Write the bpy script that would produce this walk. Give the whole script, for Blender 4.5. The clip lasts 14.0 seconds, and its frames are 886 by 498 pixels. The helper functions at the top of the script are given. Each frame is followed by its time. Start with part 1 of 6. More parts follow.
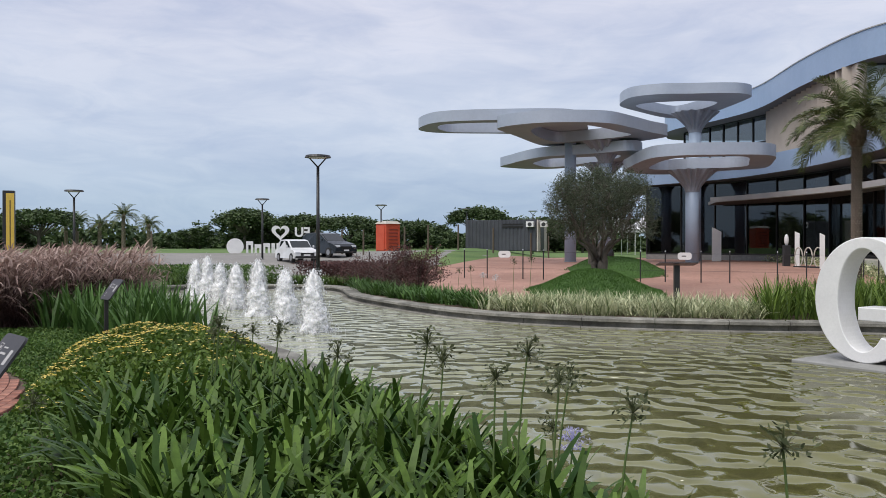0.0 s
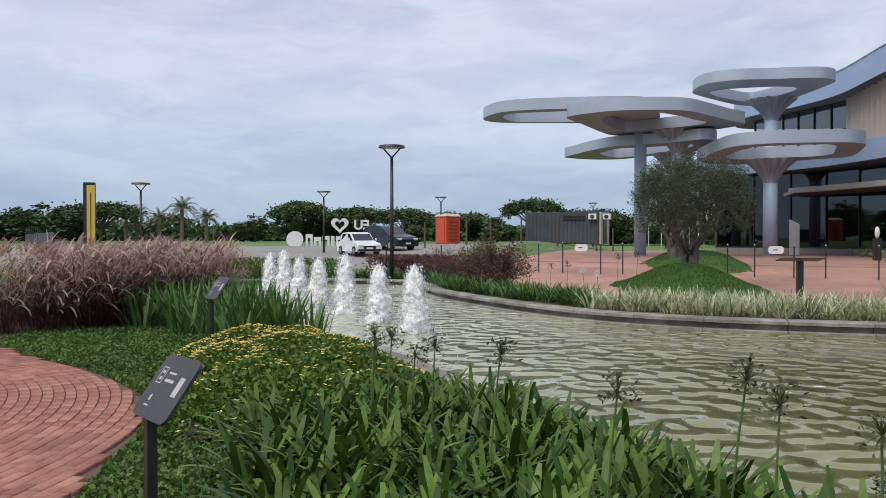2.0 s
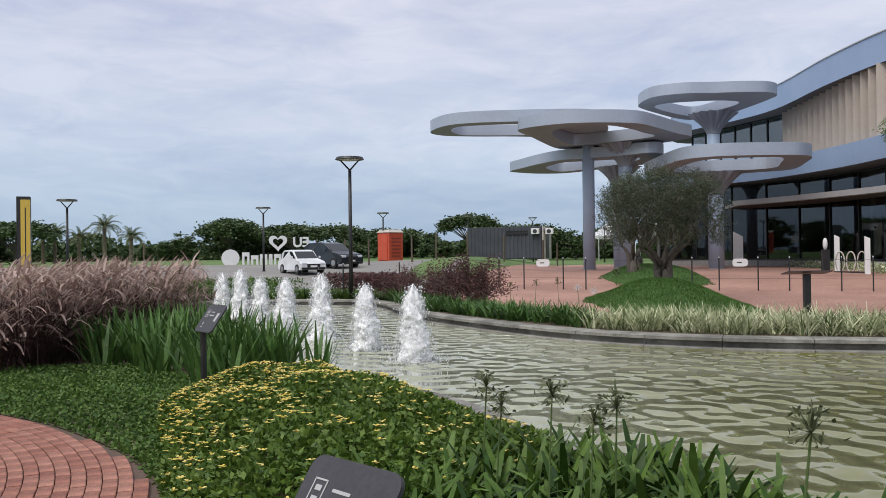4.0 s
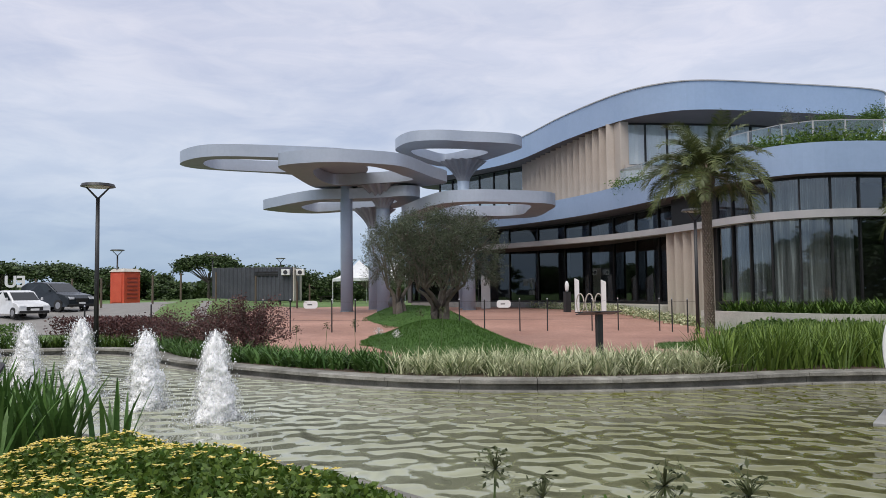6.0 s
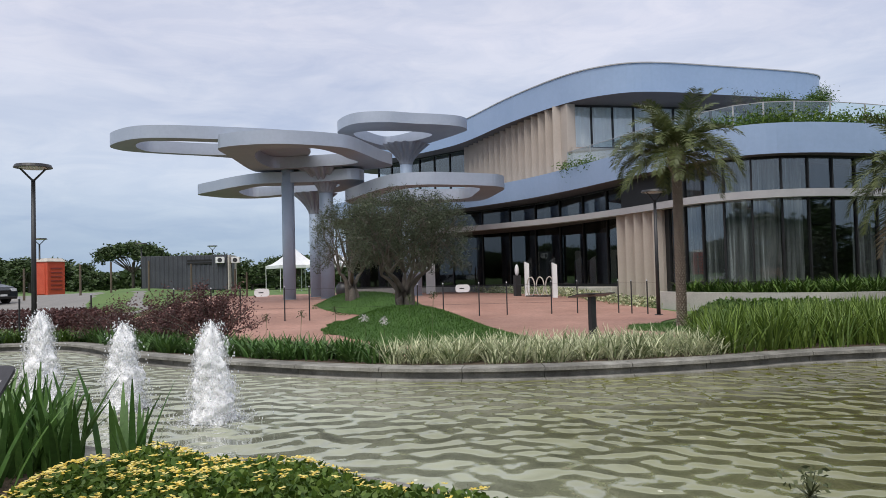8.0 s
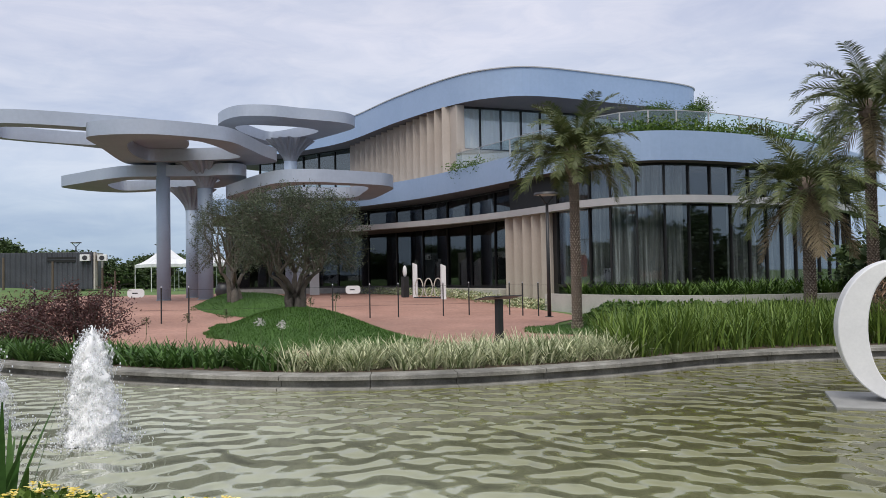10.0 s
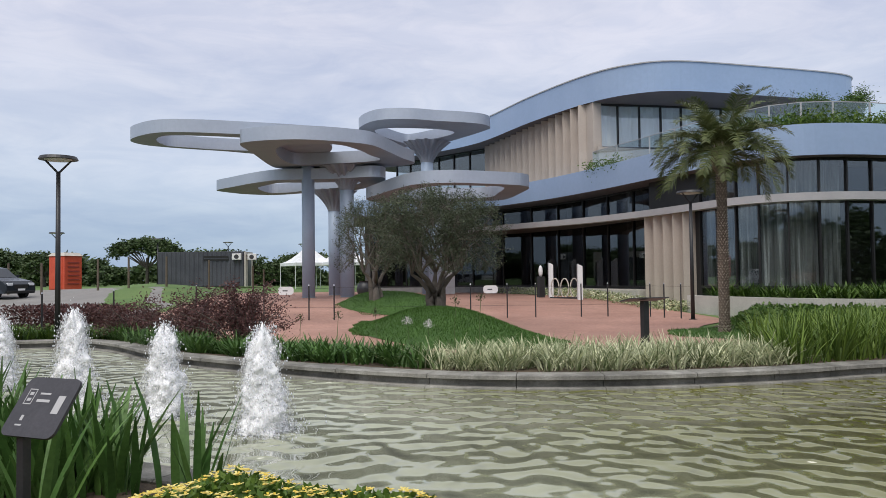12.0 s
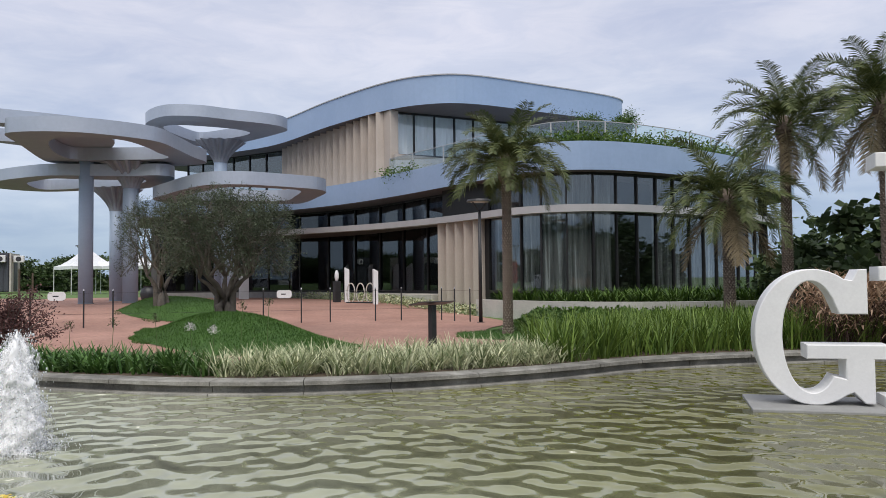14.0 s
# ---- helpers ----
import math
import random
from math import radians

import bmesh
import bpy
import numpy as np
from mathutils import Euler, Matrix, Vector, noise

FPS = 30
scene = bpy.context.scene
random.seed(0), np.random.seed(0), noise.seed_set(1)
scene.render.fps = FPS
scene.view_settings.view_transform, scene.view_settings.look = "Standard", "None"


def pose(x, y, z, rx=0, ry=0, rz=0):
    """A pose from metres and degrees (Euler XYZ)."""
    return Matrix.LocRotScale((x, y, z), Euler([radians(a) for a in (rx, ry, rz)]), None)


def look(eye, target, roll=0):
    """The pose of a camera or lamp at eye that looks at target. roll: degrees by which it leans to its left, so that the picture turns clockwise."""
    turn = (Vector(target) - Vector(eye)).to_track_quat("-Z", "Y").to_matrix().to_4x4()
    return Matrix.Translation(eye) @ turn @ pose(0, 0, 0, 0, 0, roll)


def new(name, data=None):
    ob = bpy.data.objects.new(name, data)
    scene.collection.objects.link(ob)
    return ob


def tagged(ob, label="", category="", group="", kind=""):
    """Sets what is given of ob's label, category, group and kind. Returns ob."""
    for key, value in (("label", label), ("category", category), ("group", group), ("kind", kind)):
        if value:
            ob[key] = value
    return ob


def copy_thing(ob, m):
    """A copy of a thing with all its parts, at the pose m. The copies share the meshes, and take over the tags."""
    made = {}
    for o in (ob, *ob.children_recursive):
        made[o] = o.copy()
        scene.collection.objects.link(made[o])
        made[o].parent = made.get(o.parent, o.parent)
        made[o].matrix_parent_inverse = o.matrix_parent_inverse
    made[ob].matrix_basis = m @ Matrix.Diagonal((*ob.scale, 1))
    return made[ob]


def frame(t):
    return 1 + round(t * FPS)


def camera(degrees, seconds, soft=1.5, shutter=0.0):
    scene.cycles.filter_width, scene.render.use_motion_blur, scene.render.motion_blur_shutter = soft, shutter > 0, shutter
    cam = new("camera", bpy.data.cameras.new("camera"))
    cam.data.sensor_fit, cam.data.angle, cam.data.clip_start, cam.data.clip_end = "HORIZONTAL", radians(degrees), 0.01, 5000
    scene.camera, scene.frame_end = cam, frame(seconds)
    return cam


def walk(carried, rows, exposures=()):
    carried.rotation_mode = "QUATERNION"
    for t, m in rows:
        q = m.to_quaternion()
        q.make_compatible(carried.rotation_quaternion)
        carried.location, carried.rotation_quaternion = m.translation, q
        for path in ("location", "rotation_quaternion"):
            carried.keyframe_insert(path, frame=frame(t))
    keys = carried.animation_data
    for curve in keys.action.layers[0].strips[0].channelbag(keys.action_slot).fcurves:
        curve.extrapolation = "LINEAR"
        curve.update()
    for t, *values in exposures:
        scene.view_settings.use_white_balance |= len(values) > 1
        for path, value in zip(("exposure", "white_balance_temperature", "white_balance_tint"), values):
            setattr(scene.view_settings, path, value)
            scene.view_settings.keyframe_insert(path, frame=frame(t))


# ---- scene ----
cam = camera(58.9, 14.0, soft=0.6)
PATH = [
    (0, (0.286, 0.04, 1.524), (0.047, 2.026, 1.514), -0.0),
    (0.5, (-0.113, 0.299, 1.546), (-0.487, 2.264, 1.539), 0.9),
    (1, (-0.406, 0.465, 1.533), (-0.758, 2.434, 1.524), 0.0),
    (1.5, (-0.728, 0.693, 1.515), (-1.079, 2.662, 1.489), 0.0),
    (2, (-0.994, 1.021, 1.549), (-1.351, 2.989, 1.52), -0.0),
    (4.3, (-2.734, 2.472, 1.562), (-2.875, 4.467, 1.576), -1.0),
    (4.5, (-2.918, 2.579, 1.56), (-3.029, 4.576, 1.581), -1.2),
    (5, (-3.114, 2.997, 1.53), (-3.002, 4.991, 1.637), -1.2),
    (5.5, (-3.343, 3.318, 1.547), (-3.049, 5.294, 1.656), 0.2),
    (6, (-3.647, 3.657, 1.542), (-3.16, 5.594, 1.653), -0.6),
    (6.5, (-3.917, 3.954, 1.528), (-3.336, 5.866, 1.627), -0.8),
    (7, (-4.133, 4.332, 1.552), (-3.55, 6.243, 1.655), -1.2),
    (7.5, (-4.381, 4.654, 1.521), (-3.793, 6.563, 1.621), -0.2),
    (8, (-4.556, 4.895, 1.518), (-3.89, 6.779, 1.59), -1.5),
    (8.5, (-4.574, 5.254, 1.548), (-3.845, 7.115, 1.613), -1.7),
    (9, (-4.603, 5.511, 1.545), (-3.716, 7.303, 1.612), -1.0),
    (9.2, (-4.645, 5.589, 1.531), (-3.691, 7.345, 1.598), -1.1),
    (11.3, (-4.765, 5.914, 1.542), (-3.92, 7.725, 1.619), -0.8),
    (11.5, (-4.8, 5.885, 1.543), (-4.028, 7.729, 1.619), -0.7),
    (12, (-4.964, 5.796, 1.561), (-4.322, 7.689, 1.632), -0.7),
    (12.5, (-4.965, 5.789, 1.573), (-4.406, 7.708, 1.642), -0.6),
    (13, (-4.948, 5.854, 1.615), (-4.392, 7.774, 1.683), -0.5),
    (13.5, (-4.863, 5.778, 1.524), (-4.132, 7.638, 1.6), -0.2),
    (14, (-4.828, 5.725, 1.545), (-3.73, 7.395, 1.623), -0.6),
]
walk(cam, [(t, look(eye, target, roll)) for t, eye, target, roll in PATH])

# ---------- world, sun, exposure ----------
from mathutils import geometry

rng = np.random.default_rng(7)
w = bpy.data.worlds.new("overcast_sky")
w.use_nodes = True
scene.world = w
nt = w.node_tree
nt.nodes.clear()


def node(tree, kind, **sets):
    n = tree.nodes.new(kind)
    for k, v in sets.items():
        n.inputs[k].default_value = v
    return n


def ramp(tree, src, stops):
    r = tree.nodes.new("ShaderNodeValToRGB")
    while len(r.color_ramp.elements) < len(stops):
        r.color_ramp.elements.new(0.5)
    for el, (p, c) in zip(r.color_ramp.elements, stops):
        el.position, el.color = p, (*c, 1)
    tree.links.new(src, r.inputs[0])
    return r.outputs[0]


def mix(tree, fac, a, b, mode="MIX"):
    m = tree.nodes.new("ShaderNodeMix")
    m.data_type, m.blend_type = "RGBA", mode
    for sock, v in ((m.inputs[0], fac), (m.inputs[6], a), (m.inputs[7], b)):
        if hasattr(v, "links"):
            tree.links.new(v, sock)
        else:
            sock.default_value = v if isinstance(v, float) else (*v, 1)
    return m.outputs[2]


SUN_EL, SUN_AZ = 58.0, 215.0
sky = nt.nodes.new("ShaderNodeTexSky")
sky.sky_type, sky.sun_disc = "NISHITA", False
sky.sun_elevation, sky.sun_rotation = radians(SUN_EL), radians(SUN_AZ)
tc = nt.nodes.new("ShaderNodeTexCoord")
sep = nt.nodes.new("ShaderNodeSeparateXYZ")
nt.links.new(tc.outputs["Generated"], sep.inputs[0])
# cloud layer: coordinates flattened towards the horizon so that the banks lie level
mp = node(nt, "ShaderNodeMapping", Scale=(1.6, 1.6, 6.0))
nt.links.new(tc.outputs["Generated"], mp.inputs[0])
n1 = node(nt, "ShaderNodeTexNoise", Scale=1.9, Detail=7.0, Roughness=0.55, Distortion=0.4)
nt.links.new(mp.outputs[0], n1.inputs[0])
n2 = node(nt, "ShaderNodeTexNoise", Scale=5.5, Detail=6.0, Roughness=0.6, Distortion=0.8)
nt.links.new(mp.outputs[0], n2.inputs[0])
low = ramp(nt, sep.outputs[2], [(0.0, (0.38, 0.50, 0.66)), (0.05, (0.43, 0.54, 0.69)), (0.13, (0.59, 0.66, 0.79)), (0.3, (0.68, 0.70, 0.82)), (0.7, (0.73, 0.74, 0.83))])
veil = ramp(nt, n1.outputs[0], [(0.36, (0.82, 0.85, 0.91)), (0.52, (0.99, 0.99, 0.99)), (0.66, (1.05, 1.04, 1.03))])
wisp = ramp(nt, n2.outputs[0], [(0.4, (0.92, 0.94, 0.97)), (0.62, (1.04, 1.03, 1.02))])
cloud = mix(nt, 1.0, mix(nt, 1.0, low, veil, "MULTIPLY"), wisp, "MULTIPLY")
blue = mix(nt, 1.0, sky.outputs[0], (0.1, 0.1, 0.1), "MULTIPLY")
bg = node(nt, "ShaderNodeBackground", Strength=1.08)
nt.links.new(mix(nt, 0.9, blue, cloud), bg.inputs[0])
wo = nt.nodes.new("ShaderNodeOutputWorld")
nt.links.new(bg.outputs[0], wo.inputs[0])

sun = new("sun", bpy.data.lights.new("sun", "SUN"))
sun.data.energy, sun.data.angle, sun.data.color = 2.4, radians(42), (1.0, 0.96, 0.9)
az = radians(SUN_AZ)
sun.matrix_world = look((math.sin(az) * math.cos(radians(SUN_EL)) * 50, math.cos(az) * math.cos(radians(SUN_EL)) * 50, math.sin(radians(SUN_EL)) * 50), (0, 0, 0))
scene.view_settings.exposure = 0.0

# ---------- materials ----------


def mat(name, c1, c2=None, rough=0.7, metal=0.0, scale=3.0, fine=40.0, bump=0.1, spec=0.5, by="noise", trans=0.0, dirt=0.0, amp=0.18):
    """A surface of two colours, by noise at two scales or by a random value per piece, with fine relief."""
    m = bpy.data.materials.new(name)
    m.use_nodes = True
    t = m.node_tree
    p = t.nodes["Principled BSDF"]
    c2 = c2 or tuple(v * 0.8 for v in c1)
    geo = t.nodes.new("ShaderNodeTexCoord")
    a = node(t, "ShaderNodeTexNoise", Scale=scale, Detail=4.0, Roughness=0.6)
    b = node(t, "ShaderNodeTexNoise", Scale=fine, Detail=3.0, Roughness=0.6)
    for n in (a, b):
        t.links.new(geo.outputs["Object"], n.inputs[0])
    if by == "island":
        g = t.nodes.new("ShaderNodeNewGeometry")
        src = g.outputs["Random Per Island"]
    elif by == "object":
        g = t.nodes.new("ShaderNodeObjectInfo")
        src = g.outputs["Random"]
    else:
        src = a.outputs[0]
    lo, hi = (0.3, 0.7) if by == "noise" else (0.0, 1.0)
    col = ramp(t, src, [(lo, c1), (hi, c2)])
    col = mix(t, 1.0, col, ramp(t, b.outputs[0], [(0.3, (1 - amp,) * 3), (0.7, (1 + amp,) * 3)]), "MULTIPLY")
    if by != "noise":
        col = mix(t, 1.0, col, ramp(t, a.outputs[0], [(0.3, (0.8, 0.8, 0.8)), (0.7, (1.15, 1.15, 1.15))]), "MULTIPLY")
    if dirt:
        d = node(t, "ShaderNodeTexNoise", Scale=scale * 0.3, Detail=8.0, Roughness=0.75)
        t.links.new(geo.outputs["Object"], d.inputs[0])
        col = mix(t, 1.0, col, ramp(t, d.outputs[0], [(0.42, (1 - dirt,) * 3), (0.6, (1, 1, 1))]), "MULTIPLY")
    t.links.new(col, p.inputs["Base Color"])
    p.inputs["Roughness"].default_value, p.inputs["Metallic"].default_value = rough, metal
    p.inputs["Specular IOR Level"].default_value = spec
    if bump:
        bp = node(t, "ShaderNodeBump", Strength=bump, Distance=0.02)
        t.links.new(b.outputs[0], bp.inputs["Height"])
        t.links.new(bp.outputs[0], p.inputs["Normal"])
    if trans:
        tr = t.nodes.new("ShaderNodeBsdfTranslucent")
        t.links.new(col, tr.inputs[0])
        ms = node(t, "ShaderNodeMixShader", Fac=trans)
        t.links.new(p.outputs[0], ms.inputs[1])
        t.links.new(tr.outputs[0], ms.inputs[2])
        t.links.new(ms.outputs[0], t.nodes["Material Output"].inputs[0])
    return m


def plain(name, c, rough=0.5, metal=0.0, emit=0.0):
    m = bpy.data.materials.new(name)
    m.use_nodes = True
    p = m.node_tree.nodes["Principled BSDF"]
    p.inputs["Base Color"].default_value = (*c, 1)
    p.inputs["Roughness"].default_value, p.inputs["Metallic"].default_value = rough, metal
    if emit:
        p.inputs["Emission Color"].default_value, p.inputs["Emission Strength"].default_value = (*c, 1), emit
    return m


def glass(name, tint, ior=1.6, gain=0.75):
    m = bpy.data.materials.new(name)
    m.use_nodes = True
    t = m.node_tree
    t.nodes.clear()
    tr = node(t, "ShaderNodeBsdfTransparent", Color=(*tint, 1))
    gl = node(t, "ShaderNodeBsdfGlossy", Color=(0.9, 0.94, 0.97, 1), Roughness=0.02)
    nz = node(t, "ShaderNodeTexNoise", Scale=0.5, Detail=1.0)
    bp = node(t, "ShaderNodeBump", Strength=0.05, Distance=0.1)
    t.links.new(nz.outputs[0], bp.inputs["Height"])
    t.links.new(bp.outputs[0], gl.inputs["Normal"])
    lw = node(t, "ShaderNodeLayerWeight", Blend=0.5)
    pw = t.nodes.new("ShaderNodeMath")
    pw.operation = "POWER"
    pw.inputs[1].default_value = 3.2
    t.links.new(lw.outputs["Facing"], pw.inputs[0])
    fr = t.nodes.new("ShaderNodeMath")
    fr.operation = "MULTIPLY_ADD"
    fr.inputs[1].default_value, fr.inputs[2].default_value = gain, ((ior - 1) / (ior + 1)) ** 2 * 2.6
    t.links.new(pw.outputs[0], fr.inputs[0])
    ms = t.nodes.new("ShaderNodeMixShader")
    t.links.new(fr.outputs[0], ms.inputs[0])
    t.links.new(tr.outputs[0], ms.inputs[1])
    t.links.new(gl.outputs[0], ms.inputs[2])
    o = t.nodes.new("ShaderNodeOutputMaterial")
    t.links.new(ms.outputs[0], o.inputs[0])
    return m


def water_material():
    m = bpy.data.materials.new("pond_water")
    m.use_nodes = True
    t = m.node_tree
    p = t.nodes["Principled BSDF"]
    g = t.nodes.new("ShaderNodeTexCoord")
    a = node(t, "ShaderNodeTexNoise", Scale=0.35, Detail=3.0)
    t.links.new(g.outputs["Object"], a.inputs[0])
    # air beaten in by the jets makes the water round them milky; away from them it is olive. The paler left also has
    # sky reflection painted into its colour
    sx = t.nodes.new("ShaderNodeSeparateXYZ")
    t.links.new(g.outputs["Object"], sx.inputs[0])
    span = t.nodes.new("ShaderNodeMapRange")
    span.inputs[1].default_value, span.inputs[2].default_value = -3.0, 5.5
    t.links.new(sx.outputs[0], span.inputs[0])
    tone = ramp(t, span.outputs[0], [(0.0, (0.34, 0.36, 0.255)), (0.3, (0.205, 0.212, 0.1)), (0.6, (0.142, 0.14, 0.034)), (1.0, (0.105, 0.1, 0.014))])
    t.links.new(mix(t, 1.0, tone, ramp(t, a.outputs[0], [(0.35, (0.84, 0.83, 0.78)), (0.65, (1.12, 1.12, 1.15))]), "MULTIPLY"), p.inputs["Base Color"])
    p.inputs["Roughness"].default_value, p.inputs["IOR"].default_value = 0.03, 2.0
    mpw = node(t, "ShaderNodeMapping", Scale=(1.12, 0.98, 1.0), Rotation=(0, 0, radians(-12)))
    t.links.new(g.outputs["Object"], mpw.inputs[0])
    h1 = node(t, "ShaderNodeTexNoise", Scale=3.3, Detail=0.0, Roughness=0.3, Distortion=0.2)
    h2 = node(t, "ShaderNodeTexNoise", Scale=6.0, Detail=1.0, Roughness=0.5)
    for h in (h1, h2):
        t.links.new(mpw.outputs[0], h.inputs[0])
    b1 = node(t, "ShaderNodeBump", Strength=1.0, Distance=0.28)
    b2 = node(t, "ShaderNodeBump", Strength=1.0, Distance=0.01)
    t.links.new(h1.outputs[0], b1.inputs["Height"])
    t.links.new(h2.outputs[0], b2.inputs["Height"])
    t.links.new(b1.outputs[0], b2.inputs["Normal"])
    t.links.new(b2.outputs[0], p.inputs["Normal"])
    return m


M_WATER = water_material()
M_LAWN = mat("lawn", (0.07, 0.14, 0.03), (0.13, 0.20, 0.05), 0.9, scale=0.25, fine=14, bump=0.5)
M_TURF = mat("mound_turf", (0.035, 0.085, 0.014), (0.06, 0.13, 0.022), 0.95, scale=1.5, fine=40, bump=0.6)
M_SOIL = mat("planting_soil", (0.07, 0.05, 0.035), (0.11, 0.08, 0.05), 0.95, scale=2, fine=30, bump=0.8)
M_PAVE = mat("red_plaza_paving", (0.37, 0.20, 0.15), (0.45, 0.26, 0.20), 0.85, scale=0.4, fine=9, bump=0.3, dirt=0.25)
M_BRICK = mat("clay_paver", (0.29, 0.115, 0.08), (0.41, 0.195, 0.14), 0.85, scale=3, fine=60, bump=0.35, by="object", dirt=0.3)
M_BRICKS = mat("clay_pavers", (0.29, 0.115, 0.08), (0.41, 0.195, 0.14), 0.85, scale=3, fine=60, bump=0.35, by="island", dirt=0.3)
M_JOINT = mat("sand_joint", (0.12, 0.08, 0.06), rough=0.95, bump=0.5)
M_ROAD = mat("pale_asphalt", (0.20, 0.19, 0.18), (0.26, 0.25, 0.23), 0.9, scale=0.5, fine=20)
M_KERB = mat("weathered_concrete", (0.22, 0.21, 0.18), (0.36, 0.35, 0.31), 0.85, scale=2.5, fine=45, bump=0.4, dirt=0.5)
M_CONC = mat("pale_concrete", (0.45, 0.44, 0.40), (0.55, 0.53, 0.48), 0.8, scale=1.5, fine=30, bump=0.2)
M_STONE = mat("grey_stone", (0.24, 0.24, 0.23), (0.32, 0.32, 0.31), 0.7, scale=3, fine=40, bump=0.1, amp=0.06)
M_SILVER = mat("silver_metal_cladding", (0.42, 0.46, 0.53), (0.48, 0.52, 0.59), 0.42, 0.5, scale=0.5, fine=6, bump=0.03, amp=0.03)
# darker non-metal twin of the silver; the shade under the canopies is in its colour
M_SOFFIT = mat("shaded_grey_soffit", (0.25, 0.28, 0.33), (0.29, 0.32, 0.37), 0.7, 0.0, scale=0.5, fine=8, bump=0.03, amp=0.03)
M_BLUE = mat("blue_grey_metal_fascia", (0.30, 0.40, 0.56), (0.34, 0.44, 0.60), 0.4, 0.25, scale=0.4, fine=5, bump=0.02, amp=0.03)
M_COLUMN = mat("blue_grey_painted_column", (0.38, 0.47, 0.60), (0.43, 0.52, 0.65), 0.5, 0.1, scale=0.6, fine=10, bump=0.03, amp=0.03)
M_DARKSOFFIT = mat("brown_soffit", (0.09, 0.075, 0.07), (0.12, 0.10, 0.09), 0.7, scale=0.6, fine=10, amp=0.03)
M_FIN = mat("beige_fluted_panel", (0.43, 0.37, 0.32), (0.48, 0.42, 0.365), 0.75, scale=0.8, fine=14, bump=0.05, amp=0.04)
M_CREAM = mat("cream_plaster", (0.55, 0.51, 0.45), (0.62, 0.58, 0.52), 0.8, scale=1, fine=25, bump=0.15, dirt=0.2)
M_BAND = mat("grey_aluminium_band", (0.40, 0.39, 0.39), (0.46, 0.45, 0.44), 0.5, 0.2, scale=1, fine=12, bump=0.03, amp=0.03)
M_GLASS = glass("tinted_facade_glass", (0.66, 0.70, 0.71), 1.5)
M_COATED = glass("coated_lobby_glass", (0.42, 0.45, 0.46), 1.35, 0.5)
M_CLEAR = glass("clear_window_glass", (0.95, 0.97, 0.97), 1.45, 0.6)
M_RAILGLASS = glass("clear_rail_glass", (0.86, 0.92, 0.92), 1.45)
M_FRAME = mat("dark_bronze_frame", (0.025, 0.024, 0.024), rough=0.45, metal=0.3, bump=0.02)
# near-black: the dimness of the unlit rooms is put into the colour
M_ROOM = mat("shaded_interior", (0.05, 0.048, 0.045), (0.08, 0.075, 0.07), 0.8, scale=0.5)


def curtain_material():
    """Grey cloth hung in folds: narrow upright stripes paint fold shade, dark gaps and bright streaks into its colour.
    """
    m = bpy.data.materials.new("grey_curtain")
    m.use_nodes = True
    t = m.node_tree
    p = t.nodes["Principled BSDF"]
    g = t.nodes.new("ShaderNodeTexCoord")
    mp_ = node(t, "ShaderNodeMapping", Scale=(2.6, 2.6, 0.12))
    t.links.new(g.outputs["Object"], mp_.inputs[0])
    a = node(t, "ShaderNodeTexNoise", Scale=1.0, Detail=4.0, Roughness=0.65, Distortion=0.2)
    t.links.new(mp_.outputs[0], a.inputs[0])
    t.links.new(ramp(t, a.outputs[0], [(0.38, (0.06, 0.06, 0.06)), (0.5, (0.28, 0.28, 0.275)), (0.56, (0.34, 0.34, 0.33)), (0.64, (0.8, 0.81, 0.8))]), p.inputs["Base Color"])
    p.inputs["Roughness"].default_value = 0.85
    return m


M_CURTAIN = curtain_material()
M_SHEER = mat("white_sheer_curtain", (0.74, 0.75, 0.76), (0.86, 0.87, 0.88), 0.85, scale=0.8, fine=30, amp=0.05)
M_WHITE = mat("white_painted_metal", (0.78, 0.78, 0.78), (0.84, 0.84, 0.83), 0.45, scale=1.5, fine=30, bump=0.03, dirt=0.08, amp=0.03)
M_BLACK = mat("black_powder_coat", (0.018, 0.018, 0.02), (0.03, 0.03, 0.032), 0.45, scale=4, fine=50, bump=0.05)
M_PLAQUE = mat("dark_grey_plaque", (0.035, 0.035, 0.04), (0.05, 0.048, 0.054), 0.45, scale=5, fine=60, bump=0.03)
M_INK = plain("pale_print", (0.42, 0.42, 0.42), 0.6)
M_YELLOW = mat("yellow_panel", (0.65, 0.45, 0.06), (0.72, 0.52, 0.10), 0.55, scale=1)
M_RED = mat("orange_red_plastic", (0.55, 0.07, 0.035), (0.62, 0.10, 0.05), 0.5, scale=2)
M_REDDARK = mat("dark_red_plastic", (0.30, 0.05, 0.04), rough=0.6, scale=2)
M_CONT = mat("charcoal_corrugated_steel", (0.065, 0.07, 0.085), (0.09, 0.095, 0.11), 0.6, 0.2, scale=0.8, fine=20, dirt=0.2)
M_TENT = mat("white_canvas", (0.78, 0.79, 0.80), rough=0.8, scale=1)
M_CARW = mat("white_car_paint", (0.75, 0.76, 0.77), rough=0.25, scale=1, bump=0.0, amp=0.03)
M_CARD = mat("dark_grey_car_paint", (0.035, 0.042, 0.05), rough=0.25, metal=0.4, scale=1, bump=0.0, amp=0.03)
M_CARGLASS = plain("car_glass", (0.02, 0.025, 0.03), 0.05)
M_TYRE = plain("tyre_rubber", (0.02, 0.02, 0.02), 0.8)
M_RIM = plain("alloy_rim", (0.5, 0.5, 0.52), 0.3, 0.8)
M_HEADLIGHT = plain("headlight_lens", (0.7, 0.72, 0.74), 0.15)
